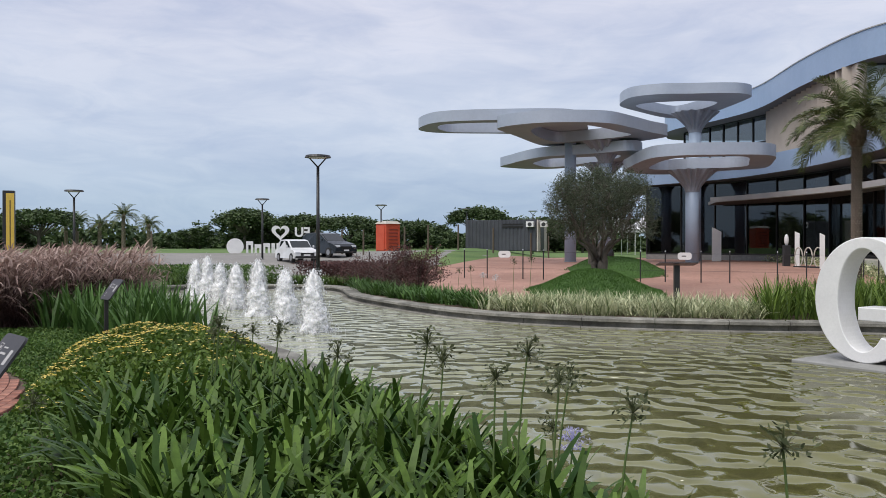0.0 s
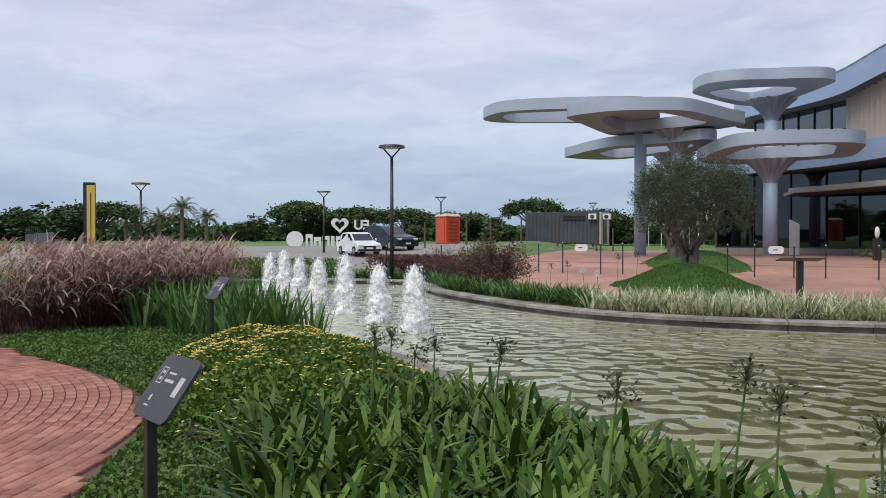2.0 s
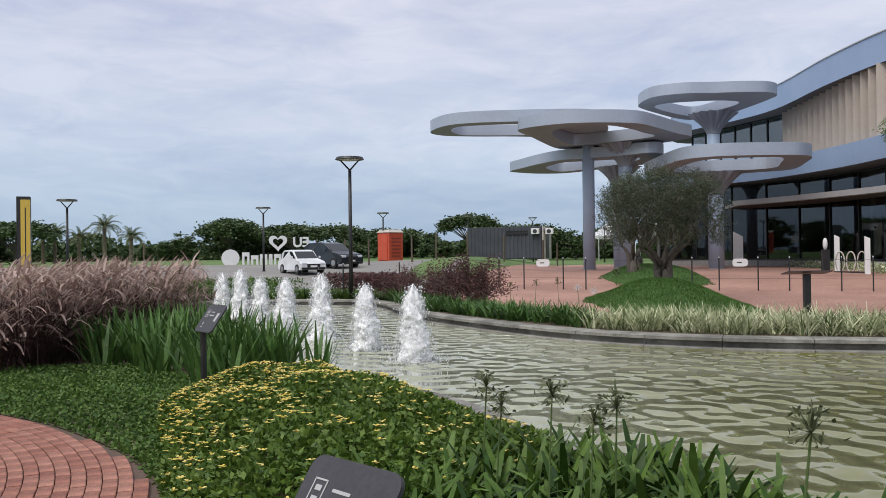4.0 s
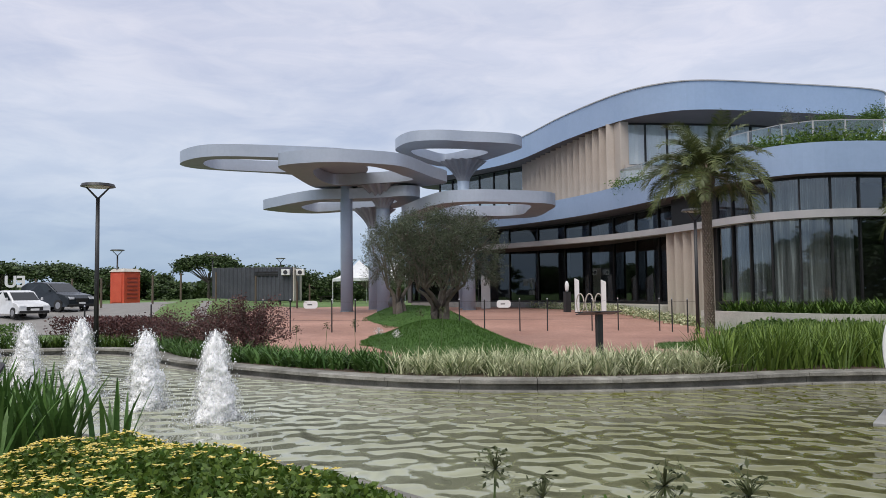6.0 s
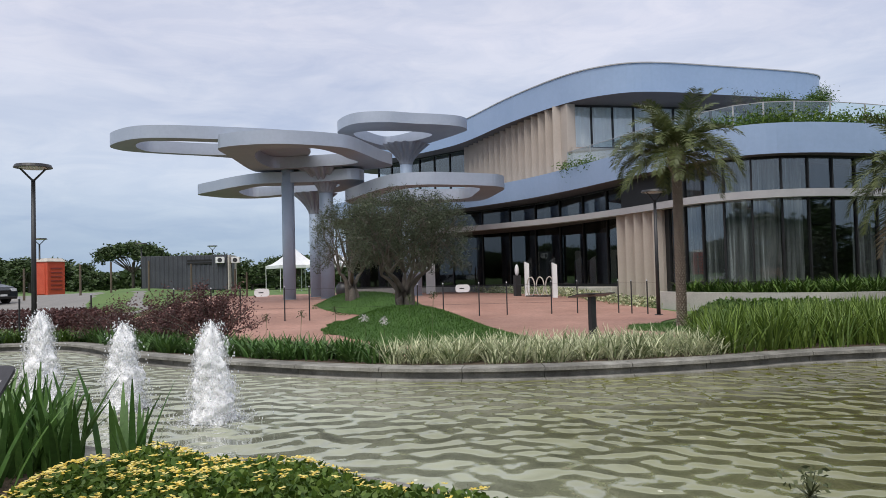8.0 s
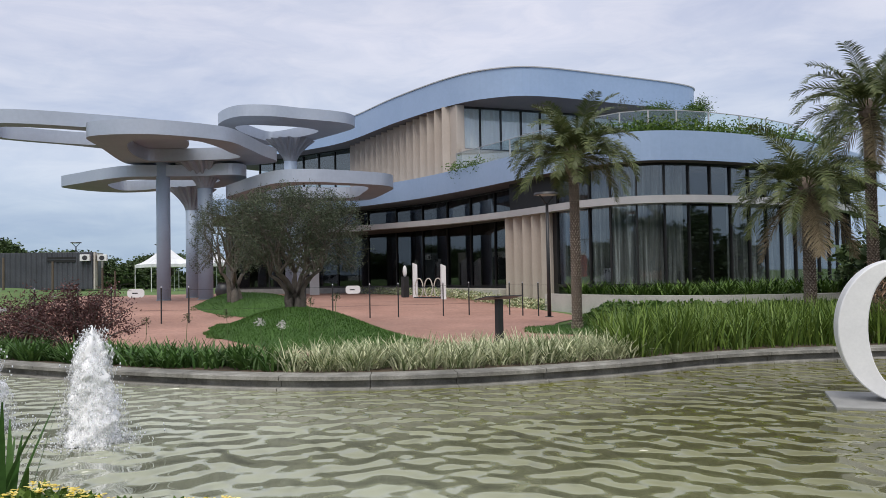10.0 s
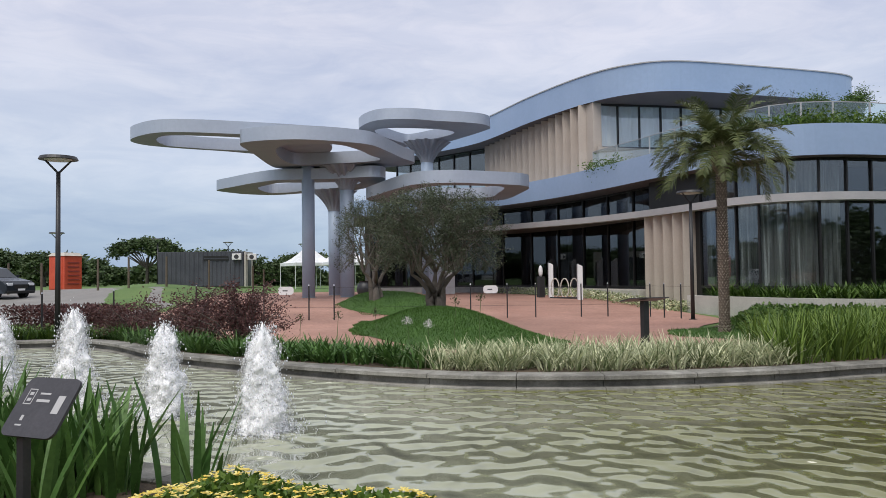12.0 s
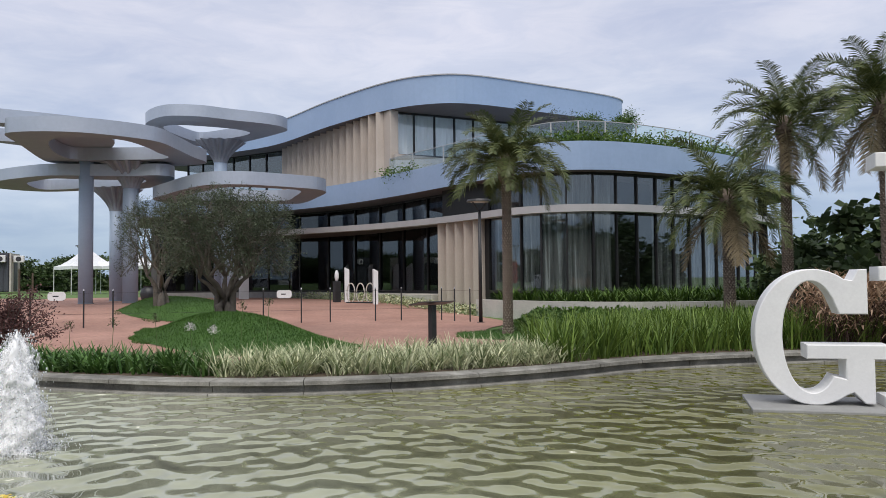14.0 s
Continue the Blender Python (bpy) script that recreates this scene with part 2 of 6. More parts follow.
M_LENS = plain("unlit_lamp_lens", (0.6, 0.6, 0.58), 0.4)
M_BARK = mat("olive_bark", (0.10, 0.085, 0.07), (0.17, 0.15, 0.125), 0.9, scale=5, fine=35, bump=0.9)
M_PALMBARK = mat("palm_trunk_bark", (0.09, 0.065, 0.05), (0.24, 0.19, 0.15), 0.9, scale=9, fine=30, bump=0.8)
M_SCAR = mat("palm_leaf_scar", (0.36, 0.29, 0.23), (0.62, 0.54, 0.46), 0.9, by="island", scale=6)
M_WOOD = mat("weathered_wood_post", (0.14, 0.11, 0.08), rough=0.9, scale=4)


def leaf(name, c1, c2, rough=0.5, trans=0.2, spec=0.35):
    return mat(name, c1, c2, rough, scale=0.6, fine=25, bump=0.0, by="island", trans=trans, spec=spec)


L_AGAP = leaf("agapanthus_leaf", (0.018, 0.052, 0.007), (0.118, 0.198, 0.035), 0.48, 0.1, 0.22)
L_IRIS = leaf("iris_leaf", (0.04, 0.10, 0.02), (0.11, 0.21, 0.05), 0.5)
L_FARIRIS = leaf("far_iris_leaf", (0.05, 0.10, 0.014), (0.20, 0.29, 0.055), 0.5)
L_LIRI = leaf("variegated_leaf", (0.10, 0.16, 0.045), (0.78, 0.78, 0.52), 0.5)
L_IVY = leaf("ground_cover_leaf", (0.036, 0.09, 0.015), (0.125, 0.205, 0.04), 0.6)
L_WEDELIA = leaf("yellow_daisy_leaf", (0.045, 0.10, 0.012), (0.13, 0.20, 0.03), 0.55)
L_PETAL = leaf("yellow_petal", (0.74, 0.52, 0.04), (0.84, 0.74, 0.28), 0.6)
L_PINK = leaf("purple_grass_blade", (0.03, 0.015, 0.016), (0.09, 0.045, 0.038), 0.6)
L_PLUME = leaf("pinkish_grass_plume", (0.27, 0.18, 0.155), (0.52, 0.40, 0.345), 0.8, 0.3)
L_PLUMETAN = leaf("tan_grass_plume", (0.34, 0.22, 0.14), (0.55, 0.40, 0.28), 0.8, 0.3)
L_REDBUSH = leaf("burgundy_leaf", (0.05, 0.022, 0.024), (0.16, 0.075, 0.065), 0.5)
L_OLIVE = leaf("olive_leaf", (0.032, 0.048, 0.024), (0.125, 0.15, 0.09), 0.55, 0.15)
L_PALM = leaf("palm_leaflet", (0.045, 0.07, 0.018), (0.17, 0.19, 0.07), 0.45, 0.15)
L_DRYPALM = leaf("dry_palm_leaflet", (0.22, 0.17, 0.10), (0.32, 0.26, 0.16), 0.7, 0.15)
L_TURF = leaf("turf_blade", (0.035, 0.09, 0.012), (0.085, 0.18, 0.028), 0.6)
L_TREE = leaf("tree_leaf", (0.028, 0.055, 0.018), (0.09, 0.13, 0.045), 0.6, 0.1)
L_SEED = leaf("spent_flower_head", (0.06, 0.075, 0.035), (0.15, 0.17, 0.08), 0.7)
L_LILAC = leaf("lilac_petal", (0.48, 0.46, 0.70), (0.62, 0.60, 0.80), 0.6, 0.3)
L_WHITEPETAL = leaf("white_petal", (0.65, 0.62, 0.62), (0.8, 0.76, 0.76), 0.6, 0.3)
L_STEM = leaf("flower_stem", (0.07, 0.12, 0.03), (0.12, 0.17, 0.06), 0.5, 0.0)

# ---------- mesh helpers ----------


def link_mesh(name, me, material, parent=None, label="", smooth=False):
    me.materials.append(material)
    if smooth:
        me.polygons.foreach_set("use_smooth", [True] * len(me.polygons))
    ob = new(name, me)
    if parent:
        ob.parent = parent
    if label:
        ob["label"] = label
    return ob


def part(name, bm, material, parent=None, label="", smooth=False):
    me = bpy.data.meshes.new(name)
    bm.normal_update()
    bm.to_mesh(me)
    bm.free()
    return link_mesh(name, me, material, parent, label, smooth)


def pydata(name, verts, faces, material, parent=None, label="", smooth=False):
    me = bpy.data.meshes.new(name)
    me.from_pydata([tuple(v) for v in verts], [], faces)
    me.update()
    return link_mesh(name, me, material, parent, label, smooth)


def arrays(name, V, F, material, parent=None, label="", smooth=False):
    """A mesh from an array of places and an array of quads or triangles."""
    me = bpy.data.meshes.new(name)
    k = F.shape[1]
    me.vertices.add(len(V))
    me.vertices.foreach_set("co", np.ascontiguousarray(V, dtype=np.float32).ravel())
    me.loops.add(F.size)
    me.loops.foreach_set("vertex_index", np.ascontiguousarray(F, dtype=np.int32).ravel())
    me.polygons.add(len(F))
    me.polygons.foreach_set("loop_start", np.arange(0, F.size, k, dtype=np.int32))
    me.update(calc_edges=True)
    return link_mesh(name, me, material, parent, label, smooth)


def empty(name, m, label, category, group="", kind=""):
    ob = new(name)
    ob.matrix_world = m
    return tagged(ob, label, category, group, kind)


def box(x0, x1, y0, y1, z0, z1, bm=None, bevel=0.0):
    bm = bm or bmesh.new()
    mm = Matrix.LocRotScale(((x0 + x1) / 2, (y0 + y1) / 2, (z0 + z1) / 2), None, (x1 - x0, y1 - y0, z1 - z0))
    r = bmesh.ops.create_cube(bm, size=1, matrix=mm)
    if bevel:
        es = list({e for v in r["verts"] for e in v.link_edges})
        bmesh.ops.bevel(bm, geom=es, offset=bevel, segments=2, affect="EDGES", profile=0.5)
    return bm


def rod(a, b, r0, r1=None, n=10, bm=None):
    bm = bm or bmesh.new()
    a, b = Vector(a), Vector(b)
    q = (b - a).to_track_quat("Z", "Y").to_matrix().to_4x4()
    bmesh.ops.create_cone(bm, cap_ends=True, segments=n, radius1=r0, radius2=r0 if r1 is None else r1, depth=(b - a).length, matrix=Matrix.Translation((a + b) / 2) @ q)
    return bm


def spline(pts, closed=True, n=8):
    """A smooth line through the points."""
    P, out = [Vector(p) for p in pts], []
    m = len(P)
    for i in range(m if closed else m - 1):
        a, b, c, d = (P[(i + k) % m] if closed else P[min(max(i + k, 0), m - 1)] for k in (-1, 0, 1, 2))
        for j in range(n):
            s = j / n
            out.append(0.5 * (2 * b + (c - a) * s + (2 * a - 5 * b + 4 * c - d) * s * s + (3 * b - a - 3 * c + d) * s ** 3))
    if not closed:
        out.append(P[-1])
    return out


def plate(name, rings, z0, z1, material, under=None, parent=None, label="", smooth=True):
    """A level plate between z0 and z1 with an outline and holes; its underside may have its own material."""
    polys = [[Vector((p[0], p[1], 0)) for p in r] for r in rings]
    flat = [p for r in polys for p in r]
    tris = geometry.tessellate_polygon(polys)
    n = len(flat)
    V = [(p.x, p.y, z1) for p in flat] + [(p.x, p.y, z0) for p in flat]
    tri_out = []
    for t in tris:
        a, b, c = (flat[i] for i in t)
        if (b - a).cross(c - a).z < 0:
            t = (t[0], t[2], t[1])
        tri_out.append(tuple(t))
    F = tri_out + [tuple(i + n for i in reversed(t)) for t in tri_out]
    k, o = len(F), 0
    for r in polys:
        m = len(r)
        F += [(o + i, o + (i + 1) % m, n + o + (i + 1) % m, n + o + i) for i in range(m)]
        o += m
    me = bpy.data.meshes.new(name)
    me.from_pydata(V, [], F)
    me.update()
    bm = bmesh.new()
    bm.from_mesh(me)
    bmesh.ops.recalc_face_normals(bm, faces=bm.faces)
    bm.to_mesh(me)
    bm.free()
    ob = link_mesh(name, me, material, parent, label)
    if under:
        me.materials.append(under)
        for p in me.polygons:
            if p.normal.z < -0.9:
                p.material_index = 1
    return ob


def strip(name, line, z0, z1, thick, material, parent=None, label=""):
    """An upright band of even thickness along a line."""
    P = [Vector((p[0], p[1], 0)) for p in line]
    V, F = [], []
    for i, p in enumerate(P):
        d = (P[min(i + 1, len(P) - 1)] - P[max(i - 1, 0)]).normalized()
        nrm = Vector((-d.y, d.x, 0)) * (thick / 2)
        for q, z in ((p + nrm, z0), (p - nrm, z0), (p - nrm, z1), (p + nrm, z1)):
            V.append((q.x, q.y, z))
    for i in range(len(P) - 1):
        a, b = 4 * i, 4 * i + 4
        F += [(a + j, a + (j + 1) % 4, b + (j + 1) % 4, b + j) for j in range(4)]
    F += [(0, 3, 2, 1), tuple(4 * (len(P) - 1) + j for j in range(4))]
    return pydata(name, V, F, material, parent, label)


def inside(poly, x, y):
    x, y = np.asarray(x, float), np.asarray(y, float)
    r = np.zeros(x.shape, bool)
    n = len(poly)
    for i in range(n):
        (x0, y0), (x1, y1) = poly[i][:2], poly[(i + 1) % n][:2]
        if y0 != y1:
            r ^= ((y0 > y) != (y1 > y)) & (x < (x1 - x0) * (y - y0) / (y1 - y0) + x0)
    return r


def edge_distance(poly, x, y):
    x, y = np.asarray(x, float), np.asarray(y, float)
    best = np.full(x.shape, 1e9)
    n = len(poly)
    for i in range(n):
        (x0, y0), (x1, y1) = poly[i][:2], poly[(i + 1) % n][:2]
        dx, dy = x1 - x0, y1 - y0
        s = np.clip(((x - x0) * dx + (y - y0) * dy) / (dx * dx + dy * dy + 1e-9), 0, 1)
        best = np.minimum(best, np.hypot(x - x0 - s * dx, y - y0 - s * dy))
    return best


def scatter(poly, n):
    P = np.array([p[:2] for p in poly], float)
    lo, hi = P.min(0), P.max(0)
    out = np.zeros((0, 2))
    while len(out) < n:
        q = rng.uniform(lo, hi, (2 * n, 2))
        out = np.vstack([out, q[inside(poly, q[:, 0], q[:, 1])]])
    return out[:n]


def smooth01(v):
    v = np.clip(v, 0, 1)
    return v * v * (3 - 2 * v)


# ---------- plan ----------
POND = [(2.2, 2.4), (1.0, 3.9), (-0.1, 5.6), (-1.3, 7.4), (-2.2, 9.0), (-3.1, 10.6), (-4.3, 11.9), (-5.5, 13.2), (-7.1, 15.6), (-9.2, 18.6), (-11.8, 22.0), (-13.2, 25.0), (-12.8, 27.6), (-11.0, 28.5),
        (-8.8, 28.5), (-7.3, 28.0), (-6.3, 26.3), (-5.3, 23.4), (-3.5, 20.5), (-1.2, 17.7), (1.2, 16.4), (4.0, 15.9), (6.2, 15.9), (8.6, 15.3), (11.5, 13.8), (14.0, 10.5), (14.5, 5.5), (11.0, 1.0), (6.0, 0.2)]
SHORE = [tuple(p) for p in spline([(x, y, 0) for x, y in POND], True, 6)]


def ground_z(x, y):
    x, y = np.asarray(x, float), np.asarray(y, float)
    z = (0.5 * smooth01((y - 30) / 16) - 0.12 * smooth01((y - 18) / 6)) * smooth01((x + 14) / 8)
    z = z + 0.85 * smooth01((y - 40) / 22) * smooth01((2 - x) / 8)
    m1 = np.sqrt(((x - 2.2) / 2.5) ** 2 + ((y - 27.2) / 6.6) ** 2)
    z = z + 0.74 * smooth01(1.1 * (1 - m1))
    m2 = ((x - 4.1) / 2.5) ** 2 + ((y - 39.5) / 5.0) ** 2
    z = z + 0.62 * smooth01(1 - m2)
    sd = edge_distance(SHORE, x, y) * np.where(inside(SHORE, x, y), 1, -1)
    z = z * smooth01((-sd - 0.34) / 1.3)
    k = smooth01((sd + 0.36) / 0.3)
    return z * (1 - k) - 0.6 * k


def gz(x, y):
    return float(ground_z(np.array([x]), np.array([y]))[0])


def axis(lo, hi, a, b, step, far):
    mid = list(np.arange(a, b + 0.01, step))
    left, right, k = [], [], step
    v = a
    while v > lo:
        k *= 1.35
        v -= k
        left.append(max(v, lo))
    v, k = b, step
    while v < hi:
        k *= 1.35
        v += k
        right.append(min(v, hi))
    return np.array(left[::-1] + mid + right)


gx, gy = axis(-2500, 2500, -20, 20, 0.4, 0), axis(-2500, 2500, -4, 48, 0.4, 0)
GX, GY = np.meshgrid(gx, gy)
V = np.stack([GX.ravel(), GY.ravel(), ground_z(GX.ravel(), GY.ravel())], 1)
i, j = np.meshgrid(np.arange(len(gx) - 1), np.arange(len(gy) - 1))
a = (j * len(gx) + i).ravel()
ground = arrays("ground", V, np.stack([a, a + 1, a + 1 + len(gx), a + len(gx)], 1), M_LAWN, smooth=True)
tagged(ground, "green lawn ground around the pond and buildings", "ground", kind="structure")


def draped(name, poly, step, lift, material, label, category="pavement"):
    """A sheet laid on the ground inside an outline."""
    P = np.array([p[:2] for p in poly])
    lo, hi = P.min(0), P.max(0)
    inner = [(float(a), float(b)) for a in np.arange(lo[0], hi[0], step) for b in np.arange(lo[1], hi[1], step)]
    q = np.array(inner)
    q = q[inside(poly, q[:, 0], q[:, 1]) & (edge_distance(poly, q[:, 0], q[:, 1]) > step * 0.4)]
    allp = [Vector(p) for p in np.vstack([P, q])]
    n = len(P)
    vs, _, fs, *_ = geometry.delaunay_2d_cdt(allp, [], [list(range(n))], 1, 1e-4)
    vx = np.array([v[:] for v in vs])
    ob = pydata(name, np.column_stack([vx, ground_z(vx[:, 0], vx[:, 1]) + lift]), [list(f) for f in fs], material, smooth=True)
    return tagged(ob, label, category, kind="structure")


PLAZA = [tuple(p) for p in spline([(-6.3, 33.5), (-5.0, 28.5), (-2.9, 23.6), (-0.4, 19.6), (2.5, 18.6), (6.0, 18.5), (7.6, 20.2), (8.2, 23.0), (10.5, 26.5), (13.4, 29.0), (14.9, 33), (15.6, 40), (15.5, 50), (15.0, 64), (5, 72), (0.5, 66), (-2.2, 54), (-4.4, 44), (-6.0, 38)], True, 5)]
draped("pavement", PLAZA, 0.4, 0.03, M_PAVE, "reddish plaza paving in front of the building")
ROAD = [(-60, 40), (-30, 38.5), (-12, 37.5), (-6.8, 37.0), (-5.2, 43.5), (-3.0, 53.5), (-1.4, 60.5), (-9, 61), (-20, 62), (-60, 60)]
draped("road", ROAD, 3.0, 0.012, M_ROAD, "pale grey car park surface", "road")

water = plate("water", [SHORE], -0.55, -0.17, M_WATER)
tagged(water, "rippled murky green pond water", "water", kind="structure")

# ---------- pond rim: concrete kerb stones with open joints ----------
rim = empty("pond_rim", Matrix(), "weathered grey concrete kerb around the pond", "kerb", kind="structure")
L = np.array([p[:2] for p in SHORE])
seg = 3
# a coping slab that overhangs a recess, above a ledge at the waterline
PROFILE = ((-0.17, -0.36), (-0.13, -0.148), (-0.12, -0.141), (0.05, -0.138), (0.05, -0.034), (-0.06, -0.028), (-0.055, 0.028), (-0.02, 0.04), (0.36, 0.045), (0.38, 0.03), (0.38, -0.25), (0.2, -0.36))
for k in range(0, len(L), seg):
    pts = [Vector(L[(k + q) % len(L)]) for q in range(seg + 1)]
    V, F = [], []
    for q, p in enumerate(pts):
        d = (Vector(L[(k + q + 1) % len(L)]) - Vector(L[(k + q - 1) % len(L)])).normalized()
        out = Vector((-d.y, d.x)) * (1 if not inside(SHORE, *[np.array([c]) for c in (p + Vector((-d.y, d.x)) * 0.2)])[0] else -1)
        p = p + d * (0.006 if q == 0 else -0.006 if q == seg else 0)
        for o, z in PROFILE:
            e = p + out * o
            V.append((e.x, e.y, z))
    m = len(PROFILE)
    for q in range(seg):
        F += [(m * q + c, m * q + (c + 1) % m, m * q + m + (c + 1) % m, m * q + m + c) for c in range(m)]
    F += [tuple(range(m - 1, -1, -1)), tuple(m * seg + c for c in range(m))]
    pydata("kerb_stone", V, F, M_KERB, rim)

# ---------- the building ----------
building = empty("building", Matrix.Translation((17, 45, 0)), "two-storey building with curved blue-grey metal roof edge and dark glass", "building")


def under(ob):
    """Hang a mesh made in world places under the building."""
    ob.parent = building
    ob.matrix_parent_inverse = building.matrix_world.inverted()
    return ob


building.matrix_world = Matrix.Translation((17, 45, 0))
bpy.context.view_layer.update()
WEST = 17.3
ROOF = [tuple(p) for p in spline([(15.0, 77), (11.6, 73), (11.9, 69), (14.2, 64.8), (16.0, 59.5), (16.4, 51.5), (17.2, 45.6), (18.5, 42.8), (20.6, 41.5), (25, 41.2), (31.3, 41.2), (33.4, 42.5), (34, 45), (34, 60), (33, 76)], True, 6)]
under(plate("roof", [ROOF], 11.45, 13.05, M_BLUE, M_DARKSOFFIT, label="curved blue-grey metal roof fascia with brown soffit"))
trim_line = [(p[0], p[1]) for p in ROOF]
under(plate("roof_trim", [[(x + (0.05 if x > 25 else -0.05), y - 0.05) for x, y in trim_line]], 13.05, 13.11, M_BAND))
SLAB = [tuple(p) for p in spline([(11, 76), (8.0, 70), (7.9, 64.5), (10.6, 61.0), (13.8, 56.6), (15.9, 50), (16.6, 44), (16.7, 38), (16.8, 34), (17.5, 31.3), (19.6, 29.9), (23.5, 29.5), (28, 29.9), (34, 31.5), (40, 35), (42, 45), (42, 76)], True, 6)]
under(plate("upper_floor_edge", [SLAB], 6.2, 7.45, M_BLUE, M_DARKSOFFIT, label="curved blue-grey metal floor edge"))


def fluted_wall(name, x, y0, y1, z0, z1, n, label):
    """Upright beige panels set saw-tooth fashion against a flat wall."""
    wall = under(part(name, box(x + 0.05, x + 0.3, y0, y1, z0, z1), M_FIN, label=label))
    step = (y1 - y0) / n
    for k in range(n):
        a, b = y0 + k * step + 0.012, y0 + (k + 1) * step - 0.012
        V = [(x + 0.06, a, z0), (x - 0.38, a + 0.16, z0), (x - 0.30, a + 0.24, z0), (x + 0.06, b, z0)]
        V += [(p[0], p[1], z1) for p in V]
        pydata("panel", V, [(3, 2, 1, 0), (4, 5, 6, 7), (0, 1, 5, 4), (1, 2, 6, 5), (2, 3, 7, 6), (3, 0, 4, 7)], M_FIN, wall)
    return wall


fluted_wall("upper_fluted_wall", WEST, 46.0, 61.6, 7.45, 11.45, 16, "beige fluted wall panels")
fluted_wall("lower_fluted_wall", WEST, 36.3, 40.2, 0.3, 4.45, 5, "beige fluted wall panels")


def glazing(name, line, z0, z1, pane, curtain=0.0, rail=None, pane_mat=None, cloth=None, label="dark tinted glass wall with bronze mullions", gaps=True):
    """A glass wall along a line: panes, mullions, top and bottom rails and, where wanted, curtains behind."""
    P = [Vector((p[0], p[1])) for p in line]
    cum = [0.0]
    for a, b in zip(P, P[1:]):
        cum.append(cum[-1] + (b - a).length)

    def at(s):
        for k in range(len(P) - 1):
            if s <= cum[k + 1] or k == len(P) - 2:
                u = (s - cum[k]) / (cum[k + 1] - cum[k])
                return P[k].lerp(P[k + 1], u)
    n = max(1, round(cum[-1] / pane))
    thing = under(strip(name, [at(cum[-1] * k / n) for k in range(n + 1)], z0, z0 + 0.12, 0.16, M_FRAME, label=label))
    strips = [strip("top_rail", [at(cum[-1] * k / n) for k in range(n + 1)], z1 - 0.1, z1, 0.16, M_FRAME, thing)]
    if rail:
        strips.append(strip("cross_rail", [at(cum[-1] * k / n) for k in range(n + 1)], rail - 0.05, rail + 0.05, 0.14, M_FRAME, thing))
    for k in range(n):
        a, b = at(cum[-1] * k / n), at(cum[-1] * (k + 1) / n)
        d = (b - a).normalized()
        g = strip("pane", [a + d * 0.03, b - d * 0.03], z0 + 0.12, z1 - 0.1, 0.02, pane_mat or M_GLASS, thing)
        g.visible_shadow = False
        strip("mullion", [a - d * 0.035, a + d * 0.035], z0 + 0.12, z1 - 0.1, 0.18, M_FRAME, thing)
    if curtain:
        m = int(cum[-1] / 0.16)
        pts = []
        for k in range(m + 1):
            s = cum[-1] * k / m
            c = at(s)
            d = (at(min(s + 0.1, cum[-1])) - at(max(s - 0.1, 0))).normalized()
            pts.append(c + Vector((-d.y, d.x)) * (curtain + 0.06 * (k % 2) + 0.03 * math.sin(k * 1.7)))
        run, drawn = [], []
        for k, p in enumerate(pts):
            if not gaps or math.sin(k * 0.083 + 1.0) + 0.5 * math.sin(k * 0.21) > -0.8:
                run.append(p)
            else:
                drawn.append(run)
                run = []
        for run in drawn + [run]:
            if len(run) > 4:
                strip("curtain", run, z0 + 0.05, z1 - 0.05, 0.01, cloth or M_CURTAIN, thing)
    return thing


LOBBY = [tuple(p) for p in spline([(8.7, 63.6), (11.6, 62.0), (14.8, 59.0), (17.2, 54.4), (18.4, 48.5), (18.4, 40.2)], False, 6)]
under(strip("lobby_plinth", LOBBY[:-6], -0.1, 0.795, 0.4, M_STONE, label="grey stone plinth under the lobby glass"))
# dark wall added to stop the view through the end panes
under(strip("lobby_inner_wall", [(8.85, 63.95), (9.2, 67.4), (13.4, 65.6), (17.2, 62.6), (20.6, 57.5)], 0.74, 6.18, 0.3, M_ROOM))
glazing("window_1", LOBBY, 0.8, 6.2, 2.7, pane_mat=M_COATED)
glazing("window_2", [(13.0, 71.5), (14.6, 68.0), (17.45, 61.75)], 7.45, 11.45, 1.8, rail=9.4)
glazing("window_3", [(17.75, 45.6), (21.6, 45.0), (26, 44.6), (31, 44.8)], 8.85, 11.45, 1.3, curtain=0.22, cloth=M_SHEER, pane_mat=M_CLEAR, gaps=False, label="upper tinted glass wall under the roof overhang")
CORNER = [tuple(p) for p in spline([(17.5, 35.9), (17.55, 34), (17.8, 32.4), (18.8, 31.1), (20.6, 30.5), (24, 30.3), (28, 30.7), (33, 32), (38, 35)], False, 4)]
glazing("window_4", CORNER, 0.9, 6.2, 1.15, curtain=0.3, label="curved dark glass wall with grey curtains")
BANDLINE = [tuple(p) for p in spline([(11.9, 55), (13.8, 51.5), (16.2, 45), (17.0, 40), (17.1, 36), (17.15, 33.4), (17.9, 31.5), (19.4, 30.3), (22, 29.8), (27, 30.1), (33, 31.6), (38, 34.5)], False, 6)]
under(strip("facade_band", BANDLINE, 4.42, 4.74, 0.5, M_BAND, label="grey aluminium band around the facade"))
under(part("side_wall", box(17.5, 18.4, 35.9, 40.0, 0.3, 6.2), M_FRAME))
under(part("upper_pier", box(17.35, 17.9, 45.2, 46.0, 7.45, 11.45, bevel=0.03), M_FIN))
under(part("parapet", box(17.5, 30.9, 44.9, 45.1, 7.45, 8.85), M_FIN))
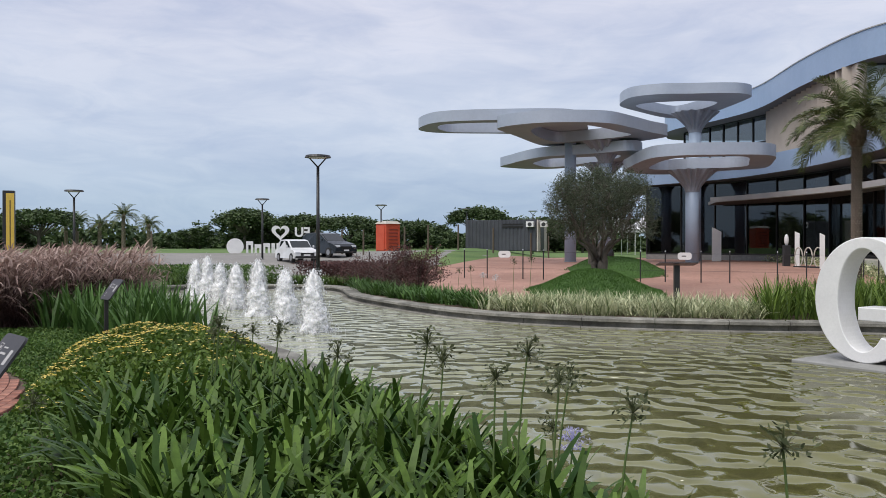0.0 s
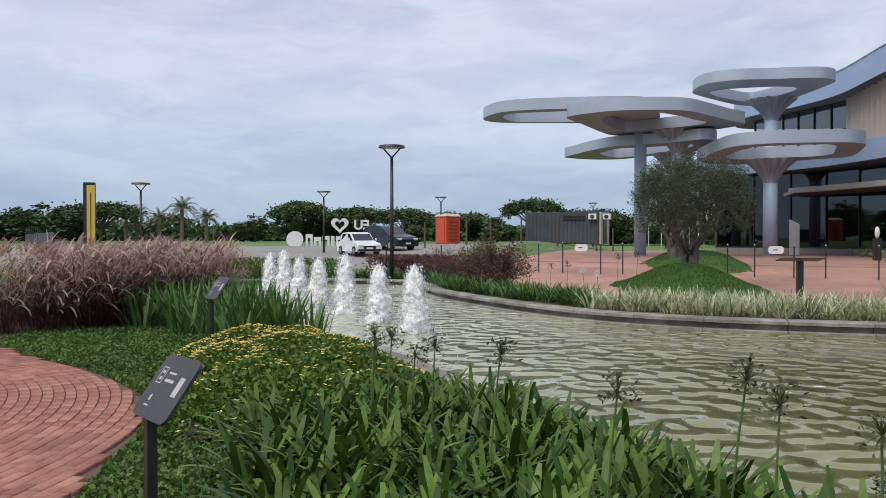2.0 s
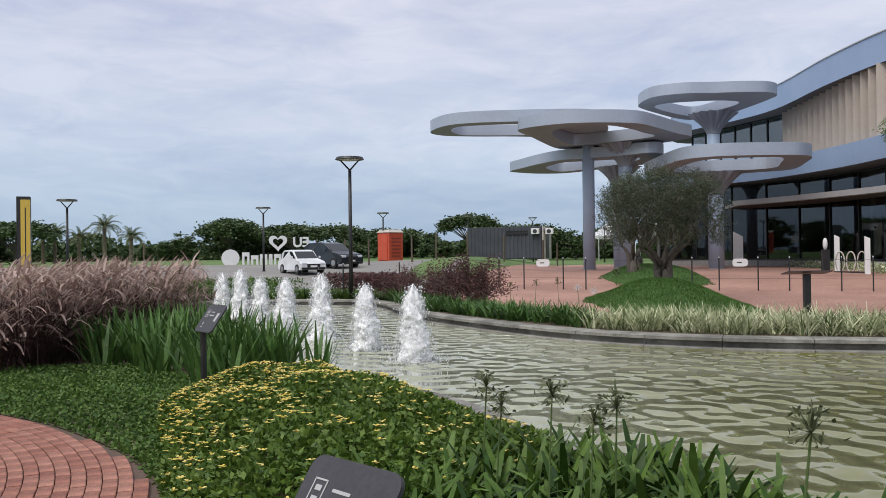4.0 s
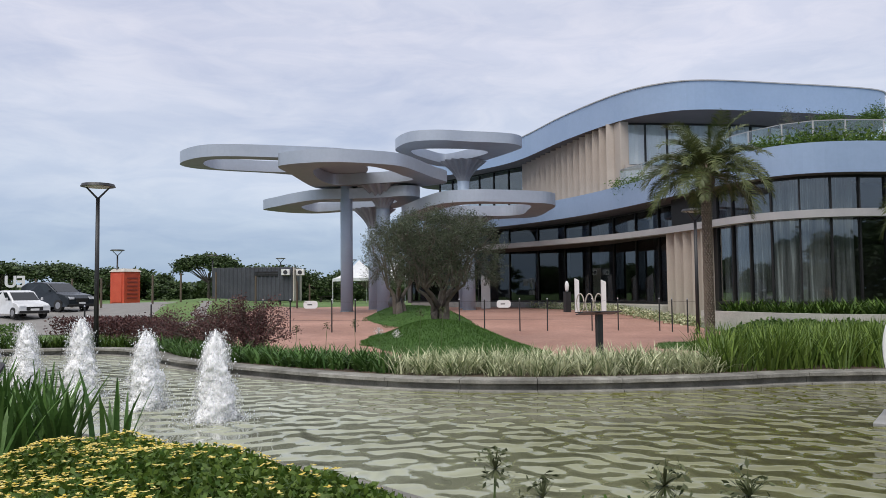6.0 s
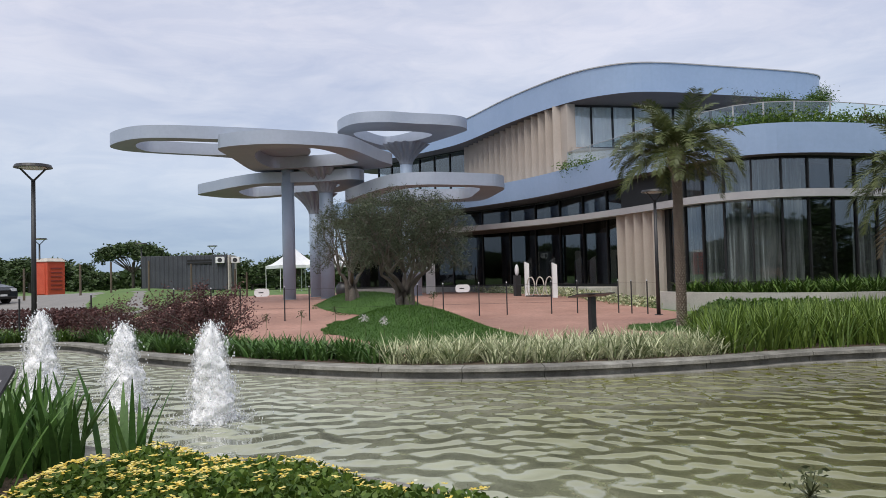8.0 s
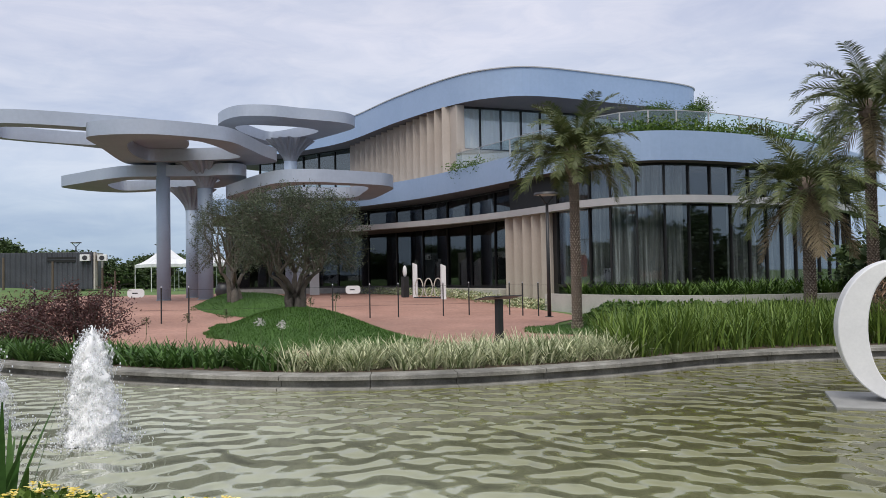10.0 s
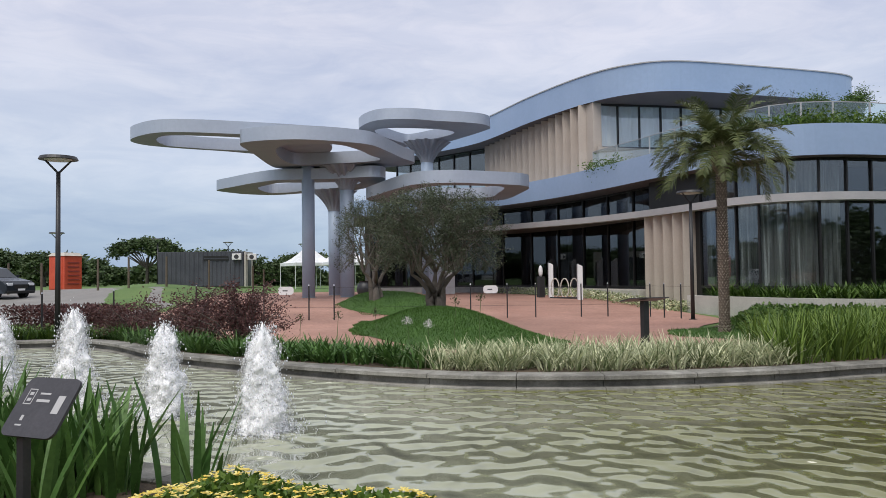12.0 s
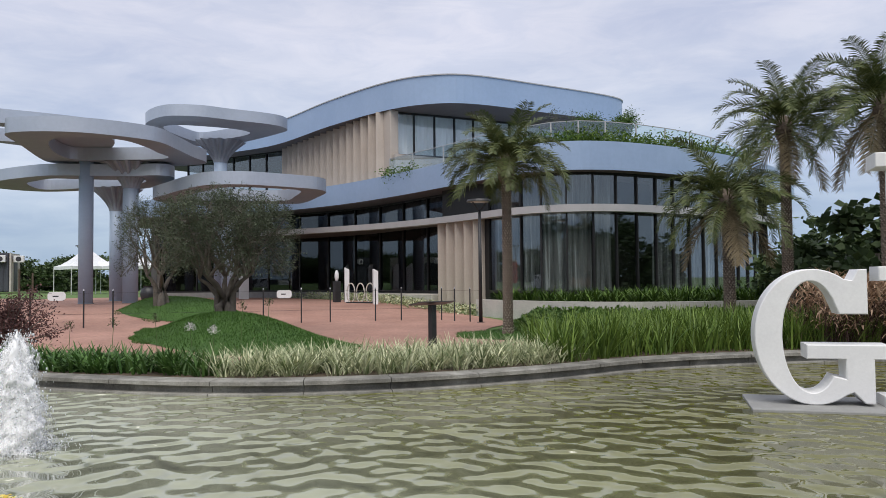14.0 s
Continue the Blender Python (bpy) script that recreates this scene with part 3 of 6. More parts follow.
under(part("plinth", box(16.9, 18.6, 40.25, 70, 0.3, 0.78, bevel=0.03), M_CREAM, label="cream plaster plinth"))
# floors, walls and blocks added behind the glass to keep it dark
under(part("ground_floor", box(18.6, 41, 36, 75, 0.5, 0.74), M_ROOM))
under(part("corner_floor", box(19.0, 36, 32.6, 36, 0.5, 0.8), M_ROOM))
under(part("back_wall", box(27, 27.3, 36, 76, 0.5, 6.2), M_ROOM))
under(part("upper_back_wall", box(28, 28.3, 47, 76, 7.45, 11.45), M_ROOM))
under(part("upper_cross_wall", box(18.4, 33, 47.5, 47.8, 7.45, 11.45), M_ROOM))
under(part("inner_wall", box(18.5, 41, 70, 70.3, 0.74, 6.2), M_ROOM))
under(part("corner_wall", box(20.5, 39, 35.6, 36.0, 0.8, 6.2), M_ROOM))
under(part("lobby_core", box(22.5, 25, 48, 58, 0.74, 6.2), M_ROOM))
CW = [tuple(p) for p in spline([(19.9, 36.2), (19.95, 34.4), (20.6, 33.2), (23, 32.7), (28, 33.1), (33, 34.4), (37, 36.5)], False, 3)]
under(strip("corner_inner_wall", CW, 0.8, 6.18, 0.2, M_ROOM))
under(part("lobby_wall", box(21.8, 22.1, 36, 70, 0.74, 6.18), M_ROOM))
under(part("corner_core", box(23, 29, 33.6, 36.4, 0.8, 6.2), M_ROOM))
for yy in (43.5, 50.5, 57.5):
    under(part("pier", box(18.55, 19.2, yy - 0.35, yy + 0.35, 0.78, 6.18, bevel=0.03), M_STONE))
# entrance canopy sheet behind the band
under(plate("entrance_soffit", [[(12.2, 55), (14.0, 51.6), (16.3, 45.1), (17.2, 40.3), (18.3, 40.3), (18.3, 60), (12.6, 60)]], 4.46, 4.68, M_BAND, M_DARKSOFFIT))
# glass rails on the balcony and roof terrace
def glass_rail(line, z0, z1):
    thing = under(strip("balcony_rail", line, z1 - 0.03, z1, 0.04, M_BAND, label="frameless glass balustrade"))
    for a, b in zip(line, line[1:]):
        a, b = Vector(a[:2]), Vector(b[:2])
        d = (b - a).normalized()
        g = strip("pane", [a + d * 0.02, b - d * 0.02], z0, z1 - 0.03, 0.02, M_RAILGLASS, thing)
        g.visible_shadow = False
        strip("post", [a - d * 0.03, a + d * 0.03], z0, z1 - 0.03, 0.05, M_BAND, thing)


glass_rail([tuple(p) for p in spline([(17.3, 45.2), (17.6, 40), (17.7, 36), (18.4, 32.4), (20.4, 31), (24, 30.7), (28, 31.2), (33, 33)], False, 2)], 7.45, 8.6)
building.location.x += 0.2


# ---------- flower-shaped entrance canopies on columns ----------
def canopy(outline, holes, z, thick, columns, label):
    ob = empty("canopy", Matrix.Translation((columns[0][0], columns[0][1], 0)), label, "canopy", "entrance canopies")
    inv = Matrix.Translation((-columns[0][0], -columns[0][1], 0))
    rings = [[tuple(p) for p in spline(outline, True, 7)]] + [[tuple(p) for p in spline(h, True, 6)] for h in holes]
    made = [plate("canopy_ring", rings, z, z + thick, M_SILVER, M_SOFFIT, ob, "silver metal ring with shaded grey underside")]
    for x, y, r, flare in columns:
        g = gz(x, y)
        top = z - 0.02
        made.append(part("column", rod((x, y, g - 0.1), (x, y, top), r, r, 32), M_COLUMN, ob, "round blue-grey column", True))
        made.append(part("column_base", rod((x, y, g - 0.05), (x, y, g + 0.06), r + 0.06, r + 0.05, 32), M_STONE, ob))
        if flare:
            V, F, N, H = [], [], 64, 9
            for h in range(H + 1):
                s = h / H
                for k in range(N):
                    rr = r * 1.04 + (flare - r) * s ** 1.6
                    rr *= 1 + (0.05 + 0.05 * s) * (1 if k % 4 < 2 else -1) * min(1, s * 3)
                    th = 2 * math.pi * k / N
                    V.append((x + rr * math.cos(th), y + rr * math.sin(th), top - 1.4 * (1 - s)))
            for h in range(H):
                F += [(h * N + k, h * N + (k + 1) % N, (h + 1) * N + (k + 1) % N, (h + 1) * N + k) for k in range(N)]
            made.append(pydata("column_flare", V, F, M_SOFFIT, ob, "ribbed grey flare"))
    for m in made:
        m.matrix_parent_inverse = inv
    return ob


canopy([(-2.0, 45.8), (-1.7, 44.8), (-0.5, 43.9), (0.9, 43.45), (2.8, 43.6), (4.3, 44.2), (5.6, 45.9), (7.0, 48.0), (8.2, 49.6), (7.9, 50.8), (6.3, 52.6), (4.2, 53.8), (2.4, 54.3), (1.0, 53.9), (0.2, 52.6), (-1.2, 48.2)],
       [[(-0.1, 46.7), (0.2, 45.4), (1.2, 44.6), (2.8, 44.6), (4.2, 46.1), (5.0, 47.4), (5.9, 48.7), (5.5, 49.7), (3.8, 50.9), (1.9, 51.9), (1.0, 51.0), (0.3, 49.1)]], 8.25, 0.68,
       [(4.7, 52.2, 0.42, 1.5)], "large silver flower-shaped canopy on a flared round column")
canopy([(-7.3, 50.2), (-7.0, 48.9), (-6.0, 47.4), (-4.5, 46.8), (-2.0, 46.7), (0.6, 46.8), (2.2, 47.3), (3.2, 49.0), (3.5, 51.4), (3.0, 53.1), (1.0, 53.5), (-2.1, 52.5), (-4.4, 52.1), (-5.9, 51.7), (-6.8, 51.2)],
       [[(-6.0, 49.6), (-5.5, 48.1), (-3.8, 47.7), (-2.0, 47.7), (-0.4, 48.0), (0.5, 49.3), (0.2, 51.2), (-0.9, 51.8), (-2.5, 51.9), (-4.4, 51.6), (-5.5, 51.2)]], 8.95, 0.66,
       [(2.45, 52.6, 0.38, 0)], "long silver rounded canopy on a slim round column")
canopy([(-2.5, 59.4), (-1.6, 57.2), (-0.7, 55.2), (0.6, 53.2), (2.2, 52.4), (4.2, 51.5), (5.8, 50.2), (6.8, 51.0), (7.1, 54.0), (6.3, 57.4), (4.2, 59.1), (2.4, 61.0), (1.2, 61.7), (-0.4, 61.5), (-1.7, 60.6)],
       [[(0.0, 57.6), (0.4, 55.8), (1.0, 54.5), (2.4, 54.0), (4.2, 53.4), (5.4, 52.6), (5.8, 53.8), (5.0, 56.1), (3.2, 58.4), (2.2, 59.8), (1.0, 60.2)]], 7.45, 0.65, [(5.05, 57.9, 0.42, 1.4)], "silver rounded canopy on a flared column")
canopy([(5.7, 53.2), (5.8, 51.3), (6.4, 50.1), (7.9, 49.5), (9.6, 49.6), (11.4, 49.6), (12.7, 49.9), (13.5, 50.8), (13.5, 52.0), (13.1, 54.2), (12.4, 57.0), (11.4, 58.6), (10.3, 59.2), (9.0, 58.2), (7.5, 56.2), (6.3, 54.5)],
       [[(6.8, 53.5), (7.2, 52.7), (8.2, 52.3), (10.4, 52.1), (11.7, 52.6), (11.9, 53.6), (11.4, 55.2), (10.6, 57.0), (9.9, 57.5), (8.6, 56.3), (7.4, 54.8)]], 10.8, 0.65, [(11.25, 56.8, 0.42, 1.5)], "high silver rounded canopy on a flared column")
canopy([(5.8, 51.8), (5.9, 49.2), (6.1, 46.4), (6.6, 44.0), (8.0, 43.0), (9.4, 42.9), (10.9, 43.0), (12.2, 43.3), (13.1, 44.4), (13.7, 46.9), (14.2, 49.5), (14.1, 51.0), (12.7, 52.0), (10.7, 53.6), (8.7, 54.6), (6.9, 53.8)],
       [[(7.2, 50.2), (7.2, 47.1), (7.5, 45.2), (8.2, 44.2), (9.8, 43.9), (11.5, 44.2), (12.4, 47.1), (12.8, 49.1), (12.1, 50.1), (9.9, 50.6), (8.3, 51.2)]], 6.3, 0.65, [(10.1, 51.7, 0.42, 1.45)], "low silver rounded canopy on a flared column")

# ---------- planting: arrays of blades and leaves ----------


def blades(P, yaw, length, width, lean, curl, segs=4, fold=0.0, tip=0.15):
    """Strap leaves that rise from P, lean out towards yaw and curl over."""
    n = len(P)
    yaw, length, width, lean, curl = (np.broadcast_to(np.asarray(v, float), (n,)) for v in (yaw, length, width, lean, curl))
    out = np.stack([np.cos(yaw), np.sin(yaw), np.zeros(n)], 1)
    side = np.stack([-np.sin(yaw), np.cos(yaw), np.zeros(n)], 1)
    pos = np.array(P, float)
    rows = []
    for k in range(segs + 1):
        s = k / segs
        wd = width * (0.65 + 0.35 * min(1, s * 4)) * (1 - (1 - tip) * s ** (2.2 + 2.5 * fold)) * 0.5
        rows.append(np.stack([pos - side * wd[:, None], pos + side * wd[:, None]], 1))
        th = lean + curl * (s + 0.5 / segs)
        pos = pos + (out * np.sin(th)[:, None] + np.array([0, 0, 1.0]) * np.cos(th)[:, None]) * (length / segs)[:, None]
    V = np.stack(rows, 1).reshape(-1, 3)
    base = np.arange(n)[:, None] * 2 * (segs + 1)
    F = np.concatenate([base + np.array([2 * k, 2 * k + 1, 2 * k + 3, 2 * k + 2]) for k in range(segs)], 0)
    return V, F


def leaves(P, size, aspect=0.45, up=0.4):
    """Small pointed leaves, each a bent diamond, at P in every direction."""
    n = len(P)
    d = rng.normal(size=(n, 3))
    d[:, 2] = d[:, 2] * 0.6 + up
    d /= np.linalg.norm(d, axis=1)[:, None]
    e = np.cross(d, rng.normal(size=(n, 3)))
    e /= np.linalg.norm(e, axis=1)[:, None]
    L = (np.asarray(size) * rng.uniform(0.7, 1.3, n))[:, None]
    nrm = np.cross(d, e)
    V = np.stack([P, P + d * L * 0.5 + e * L * aspect * 0.5 + nrm * L * 0.06, P + d * L, P + d * L * 0.5 - e * L * aspect * 0.5 + nrm * L * 0.06], 1).reshape(-1, 3)
    return V, np.arange(4 * n).reshape(n, 4)


def join(*vf):
    Vs, Fs, o = [], [], 0
    for V, F in vf:
        Vs.append(V)
        Fs.append(F + o)
        o += len(V)
    return np.concatenate(Vs), np.concatenate(Fs)


def on_ground(q, lift=0.0):
    return np.column_stack([q, ground_z(q[:, 0], q[:, 1]) + lift])


def bed(name, VF, material, label, category):
    return tagged(arrays(name, *VF, material, smooth=True), label, category, kind="stuff")


def clumps(poly, n_clumps, per, spread, length, width, lean, curl, segs=4, blunt=0.0, lift=-0.02):
    """Strap-leaved plants set in clumps inside an outline."""
    c = scatter(poly, n_clumps)
    q = np.repeat(c, per, 0) + rng.normal(0, spread, (n_clumps * per, 2))
    off = q - np.repeat(c, per, 0)
    n = len(q)
    yaw = np.arctan2(off[:, 1], off[:, 0]) + rng.normal(0, 0.7, n)
    return blades(on_ground(q, lift), yaw, rng.uniform(*length, n), rng.uniform(*width, n), rng.uniform(*lean, n), rng.uniform(*curl, n), segs, blunt, 0.45 if blunt > 1 else 0.15)


# near bank
EDGE = [tuple(p) for p in spline([(1.5, -1.2), (0.1, 0.35), (-1.1, 1.35), (-1.95, 2.34), (-2.8, 3.4), (-3.6, 4.55), (-4.05, 5.45), (-4.25, 6.05), (-4.62, 7.05), (-4.98, 7.62), (-5.47, 8.22), (-6.0, 8.7), (-6.85, 9.35), (-8.1, 10.05), (-8.8, 10.6), (-10.5, 11.6), (-13.5, 13.0), (-17.5, 15.5)], False, 6)]
NEARBED = [p for p in EDGE if p[0] > -13.0][::-1] + [
           (3.4, 0.6), (2.2, 2.0), (0.7, 3.5), (-0.35, 5.25), (-1.55, 7.1), (-2.45, 8.75), (-3.35, 10.3), (-4.55, 11.6), (-5.8, 12.9), (-7.4, 15.3), (-9.5, 18.3), (-12.1, 21.8), (-14.3, 22), (-14.5, 17.5), (-13.6, 14.0)]
draped("planting_bed", NEARBED, 0.5, 0.015, M_SOIL, "dark soil of the planted pond bank", "soil")
AGAP = [(-3.4, 6.2), (-2.4, 7.4), (-1.4, 7.2), (-0.1, 5.45), (1.0, 3.78), (2.25, 2.35), (3.2, 1.0), (2.1, 0.2), (0.7, 1.5), (-0.4, 2.5), (-1.6, 3.5), (-2.6, 4.7)]
bed("agapanthus_bed", clumps(AGAP, 760, 11, 0.05, (0.34, 0.6), (0.03, 0.052), (0.03, 0.45), (0.3, 2.0), 7, 2.2), L_AGAP, "dense dark green agapanthus leaves on the bank", "plants")
YELLOW = [(-6.0, 9.9), (-5.3, 11.0), (-4.6, 11.5), (-3.4, 10.3), (-2.5, 8.8), (-1.7, 7.4), (-2.4, 6.7), (-3.5, 6.2), (-4.2, 6.3), (-4.7, 7.2), (-5.2, 8.2)]


def mound_points(poly, n, top, soft=0.7):
    q = scatter(poly, n)
    d = edge_distance(poly, q[:, 0], q[:, 1])
    h = top * np.sqrt(np.clip(d / soft, 0, 1)) * (0.86 + 0.14 * np.sin(q[:, 0] * 4.1 + q[:, 1]) * np.cos(q[:, 1] * 3.7))
    return on_ground(q), h


P, h = mound_points(YELLOW, 48000, 0.46)
P[:, 2] += h * rng.uniform(0.35, 1.02, len(h))
bed("daisy_bed", leaves(P, 0.055, 0.55, 0.4), L_WEDELIA, "green mound of low yellow-flowering ground cover", "plants")
P, h = mound_points(YELLOW, 3300, 0.46)
keep = np.array([0.5 * noise.noise(Vector((p[0] * 2.6, p[1] * 2.6, 3.0))) + 0.5 * rng.uniform(-1, 1) > 0.38 - 0.46 * smooth01((-3.9 - p[0]) / 1.2) - 0.12 * (p[1] > 9.2) for p in P])
P, h = P[keep], h[keep]
P[:, 2] += h * 1.04 + 0.02
n = len(P)
petal = [blades(P + rng.normal(0, 0.003, P.shape), 2 * math.pi * k / 5 + rng.uniform(0, 1, n), rng.uniform(0.016, 0.032, n), 0.018, 1.25, 0.3, 1, tip=0.8) for k in range(5)]
bed("daisy_flowers", join(*petal), L_PETAL, "small yellow flowers scattered over the mound", "flowers")
IVY = [(-9.9, 12.2)] + [p for p in EDGE if p[0] > -9.8][::-1] + [(2.2, 0.4), (0.7, 1.8), (-1.3, 3.6), (-2.6, 5.0), (-3.5, 6.3), (-4.3, 7.4), (-5.3, 9.6), (-5.9, 11.6), (-7.6, 13.0), (-9.9, 13.0)]
P, h = mound_points(IVY, 62000, 0.08, 0.3)
P[:, 2] += h * rng.uniform(0.1, 1.0, len(h)) + 0.01
bed("ground_cover", leaves(P, 0.04, 0.8, 0.3), L_IVY, "low dark green creeping ground cover beside the path", "plants")
IRIS = [(-9.4, 14.6), (-8.6, 13.1), (-7.3, 12.2), (-6.2, 11.4), (-5.2, 11.4), (-5.4, 12.4), (-6.5, 14.2), (-7.6, 15.6), (-9.0, 16.4)]
bed("iris_bed", clumps(IRIS, 112, 9, 0.08, (0.5, 0.95), (0.045, 0.075), (0.03, 0.5), (0.0, 0.7), 5), L_IRIS, "upright bright green iris leaves at the pond edge", "plants")
bed("iris_clump", clumps([(-5.5, 11.7), (-4.8, 11.45), (-4.65, 11.75), (-5.65, 12.85)], 5, 8, 0.07, (0.5, 0.85), (0.045, 0.07), (0.03, 0.45), (0.0, 0.6), 5), L_IRIS, "tall iris leaves standing at the water's edge", "plants")
PINK = [(-13.2, 17.5), (-12.0, 14.2), (-11.2, 12.7), (-10.2, 11.8), (-9.2, 12.3), (-8.9, 13.6), (-8.6, 15.2), (-8.5, 16.8), (-9.7, 19.0), (-11.4, 20.6), (-12.8, 20.0)]


def fountain_grass(poly, n_clumps, blades_each, plumes_each, tall, wind, name, mat_blade, mat_plume, labels):
    """Arching grass with feathery plumes that lean with the wind."""
    c = scatter(poly, n_clumps)
    q = np.repeat(c, blades_each, 0) + rng.normal(0, 0.1, (n_clumps * blades_each, 2))
    n = len(q)
    yaw = rng.uniform(0, 2 * math.pi, n)
    bed(name, blades(on_ground(q), yaw, rng.uniform(0.7, 1.0, n) * tall, rng.uniform(0.008, 0.014, n), rng.uniform(0.0, 0.7, n), rng.uniform(0.6, 2.1, n), 5), mat_blade, labels[0], "grass")
    q = np.repeat(c, plumes_each, 0) + rng.normal(0, 0.16, (n_clumps * plumes_each, 2))
    n = len(q)
    yaw = wind + rng.normal(0, 0.75, n)
    lift = rng.uniform(0.18, 1.0, n) ** 0.75 * tall
    r = rng.uniform(0.0, 0.45, n)
    base = on_ground(q)
    base[:, 2] += lift * 0.82
    base[:, 0] += np.cos(yaw) * r
    base[:, 1] += np.sin(yaw) * r
    ln = rng.uniform(0.26, 0.48, n)
    le, cu = rng.uniform(0.3, 1.3, n), rng.uniform(0.7, 1.9, n)
    a = blades(base, yaw, ln, 0.046, le, cu, 4, tip=0.25)
    shift = base + np.stack([-np.sin(yaw), np.cos(yaw), np.zeros(n)], 1) * 0.004
    b = blades(shift, yaw + 1.2, ln, 0.03, le * 0.9, cu, 4, tip=0.25)
    hairs_at = np.repeat(base, 6, 0) + np.repeat(np.stack([np.cos(yaw) * np.sin(le + 0.4), np.sin(yaw) * np.sin(le + 0.4), np.cos(le + 0.4)], 1) * ln[:, None], 6, 0) * rng.uniform(0.05, 0.85, 6 * n)[:, None]
    hr = blades(hairs_at, rng.uniform(0, 6.28, 6 * n), 0.06, 0.006, rng.uniform(0.4, 1.6, 6 * n), 0.3, 1)
    bed(name + "_plumes", join(a, b, hr), mat_plume, labels[1], "grass")


fountain_grass(PINK, 175, 44, 17, 1.66, radians(-15), "purple_fountain_grass", L_PINK, L_PLUME, ("arching purple fountain grass in a large mass", "pinkish feathery plumes of the fountain grass"))

# far bank
def shore_offset(k0, k1, d):
    """The pond's outline from point k0 to k1, moved outwards by d."""
    out = []
    for k in range(k0, k1):
        p, q = Vector(SHORE[k][:2]), (Vector(SHORE[k + 1][:2]) - Vector(SHORE[k - 1][:2])).normalized()
        s = Vector((-q.y, q.x)) * d
        if inside(SHORE, np.array([p.x + s.x]), np.array([p.y + s.y]))[0]:
            s = -s
        out.append((p.x + s.x, p.y + s.y))
    return out


FARBED = [(-12.0, 33.6), (-8.4, 33.4), (-6.6, 30.0), (-4.9, 26.9), (-3.0, 23.2), (-0.4, 19.4), (2.5, 18.4), (6.0, 18.3), (7.8, 20.0), (8.4, 22.8), (10.7, 26.2), (13.6, 28.8), (15.6, 30.5), (18, 29.5), (30, 28.5), (34, 20), (22, 8), (14.95, 5.8)] + shore_offset(76, 154, 0.37)[::-1] + [(-13.2, 30.0), (-12.6, 32.0)]
draped("far_planting_bed", FARBED, 0.4, 0.03, M_SOIL, "dark soil of the planted far bank", "soil")
LIRI = [(-1.0, 18.15), (1.3, 16.9), (3.4, 16.45), (4.7, 16.4), (5.2, 17.6), (4.4, 18.4), (2.5, 18.5), (0.6, 19.0), (-0.9, 19.2)]
bed("variegated_border", clumps(LIRI, 400, 12, 0.07, (0.36, 0.66), (0.02, 0.036), (0.1, 0.7), (0.4, 1.4), 3), L_LIRI, "pale green variegated border grass along the kerb", "plants")
DARKAG = [(-6.8, 29.2), (-5.9, 26.3), (-4.9, 23.7), (-3.1, 20.9), (-0.9, 18.2), (-0.6, 19.4), (-2.7, 22.9), (-4.6, 26.4), (-5.6, 29.4)]
bed("far_agapanthus", clumps(DARKAG, 380, 12, 0.07, (0.4, 0.66), (0.035, 0.055), (0.1, 0.6), (0.5, 1.6), 4), L_IRIS, "green strap leaves along the far kerb", "plants")
FARIRIS = [(4.75, 16.4), (6.4, 16.4), (8.7, 15.9), (11.8, 14.5), (13.0, 15.5), (13.5, 18.5), (10.5, 20.0), (8.0, 19.2), (6.0, 18.4), (5.0, 17.7)]
bed("far_iris_bed", clumps(FARIRIS, 460, 15, 0.1, (0.55, 1.0), (0.028, 0.046), (0.02, 0.4), (0.1, 1.0), 4), L_FARIRIS, "tall bright green iris leaves on the far bank", "plants")
LOWBED = [(9.5, 22.5), (10.5, 25.2), (13.2, 28.2), (15.6, 30.2), (15.9, 28.0), (17.5, 24.6), (22, 22), (20, 19), (14, 19.5), (11, 20.4)]
P, h = mound_points(LOWBED, 13000, 0.62, 0.7)
P[:, 2] += h * rng.uniform(0.3, 1.0, len(h))
bed("low_hedge", leaves(P, 0.16, 0.6, 0.4), L_IVY, "low dark green ground-cover hedge", "plants")
FERN = [(15.9, 33.5), (16.0, 28.6), (17.8, 25.6), (23, 23.6), (31, 22.5), (31, 27.5), (24, 28.5), (19, 29.2), (16.8, 31), (16.7, 34)]
bed("hedge", clumps(FERN, 520, 14, 0.16, (0.6, 0.95), (0.05, 0.09), (0.1, 0.8), (0.5, 1.5), 3, lift=0.58), L_AGAP, "dark green strap-leaved hedge below the curved glass", "plants")
draped("terrace_soil", FERN, 0.8, 0.56, M_SOIL, "dark soil of the raised hedge terrace", "soil")
TERRACE = [(15.5, 33.8), (15.55, 28.5), (17.4, 25.2), (22.8, 23.1), (31.4, 22.0)]
tagged(strip("retaining_wall", [tuple(p) for p in spline(TERRACE, False, 6)], -0.1, 0.66, 0.3, M_CONC), "low pale concrete retaining wall of the hedge", "wall", kind="structure")
TAN = [(10.6, 14.9), (12.0, 13.6), (13.8, 11.8), (15.6, 12.5), (16.0, 15.0), (13.5, 16.6), (11.6, 16.4)]
fountain_grass(TAN, 110, 34, 16, 1.85, radians(200), "tan_fountain_grass", L_PINK, L_PLUMETAN, ("purple-brown fountain grass behind the white letters", "tan feathery plumes of the fountain grass"))
P = on_ground(scatter([(-10.5, 33.8), (-7.7, 34.4), (-6.2, 33.6), (-7.0, 31.2)], 9000))
P[:, 2] += rng.uniform(0, 0.75, len(P)) ** 0.6
bed("low_red_hedge", leaves(P, 0.09, 0.55, 0.3), L_REDBUSH, "low reddish-brown hedge by the car park", "hedge")
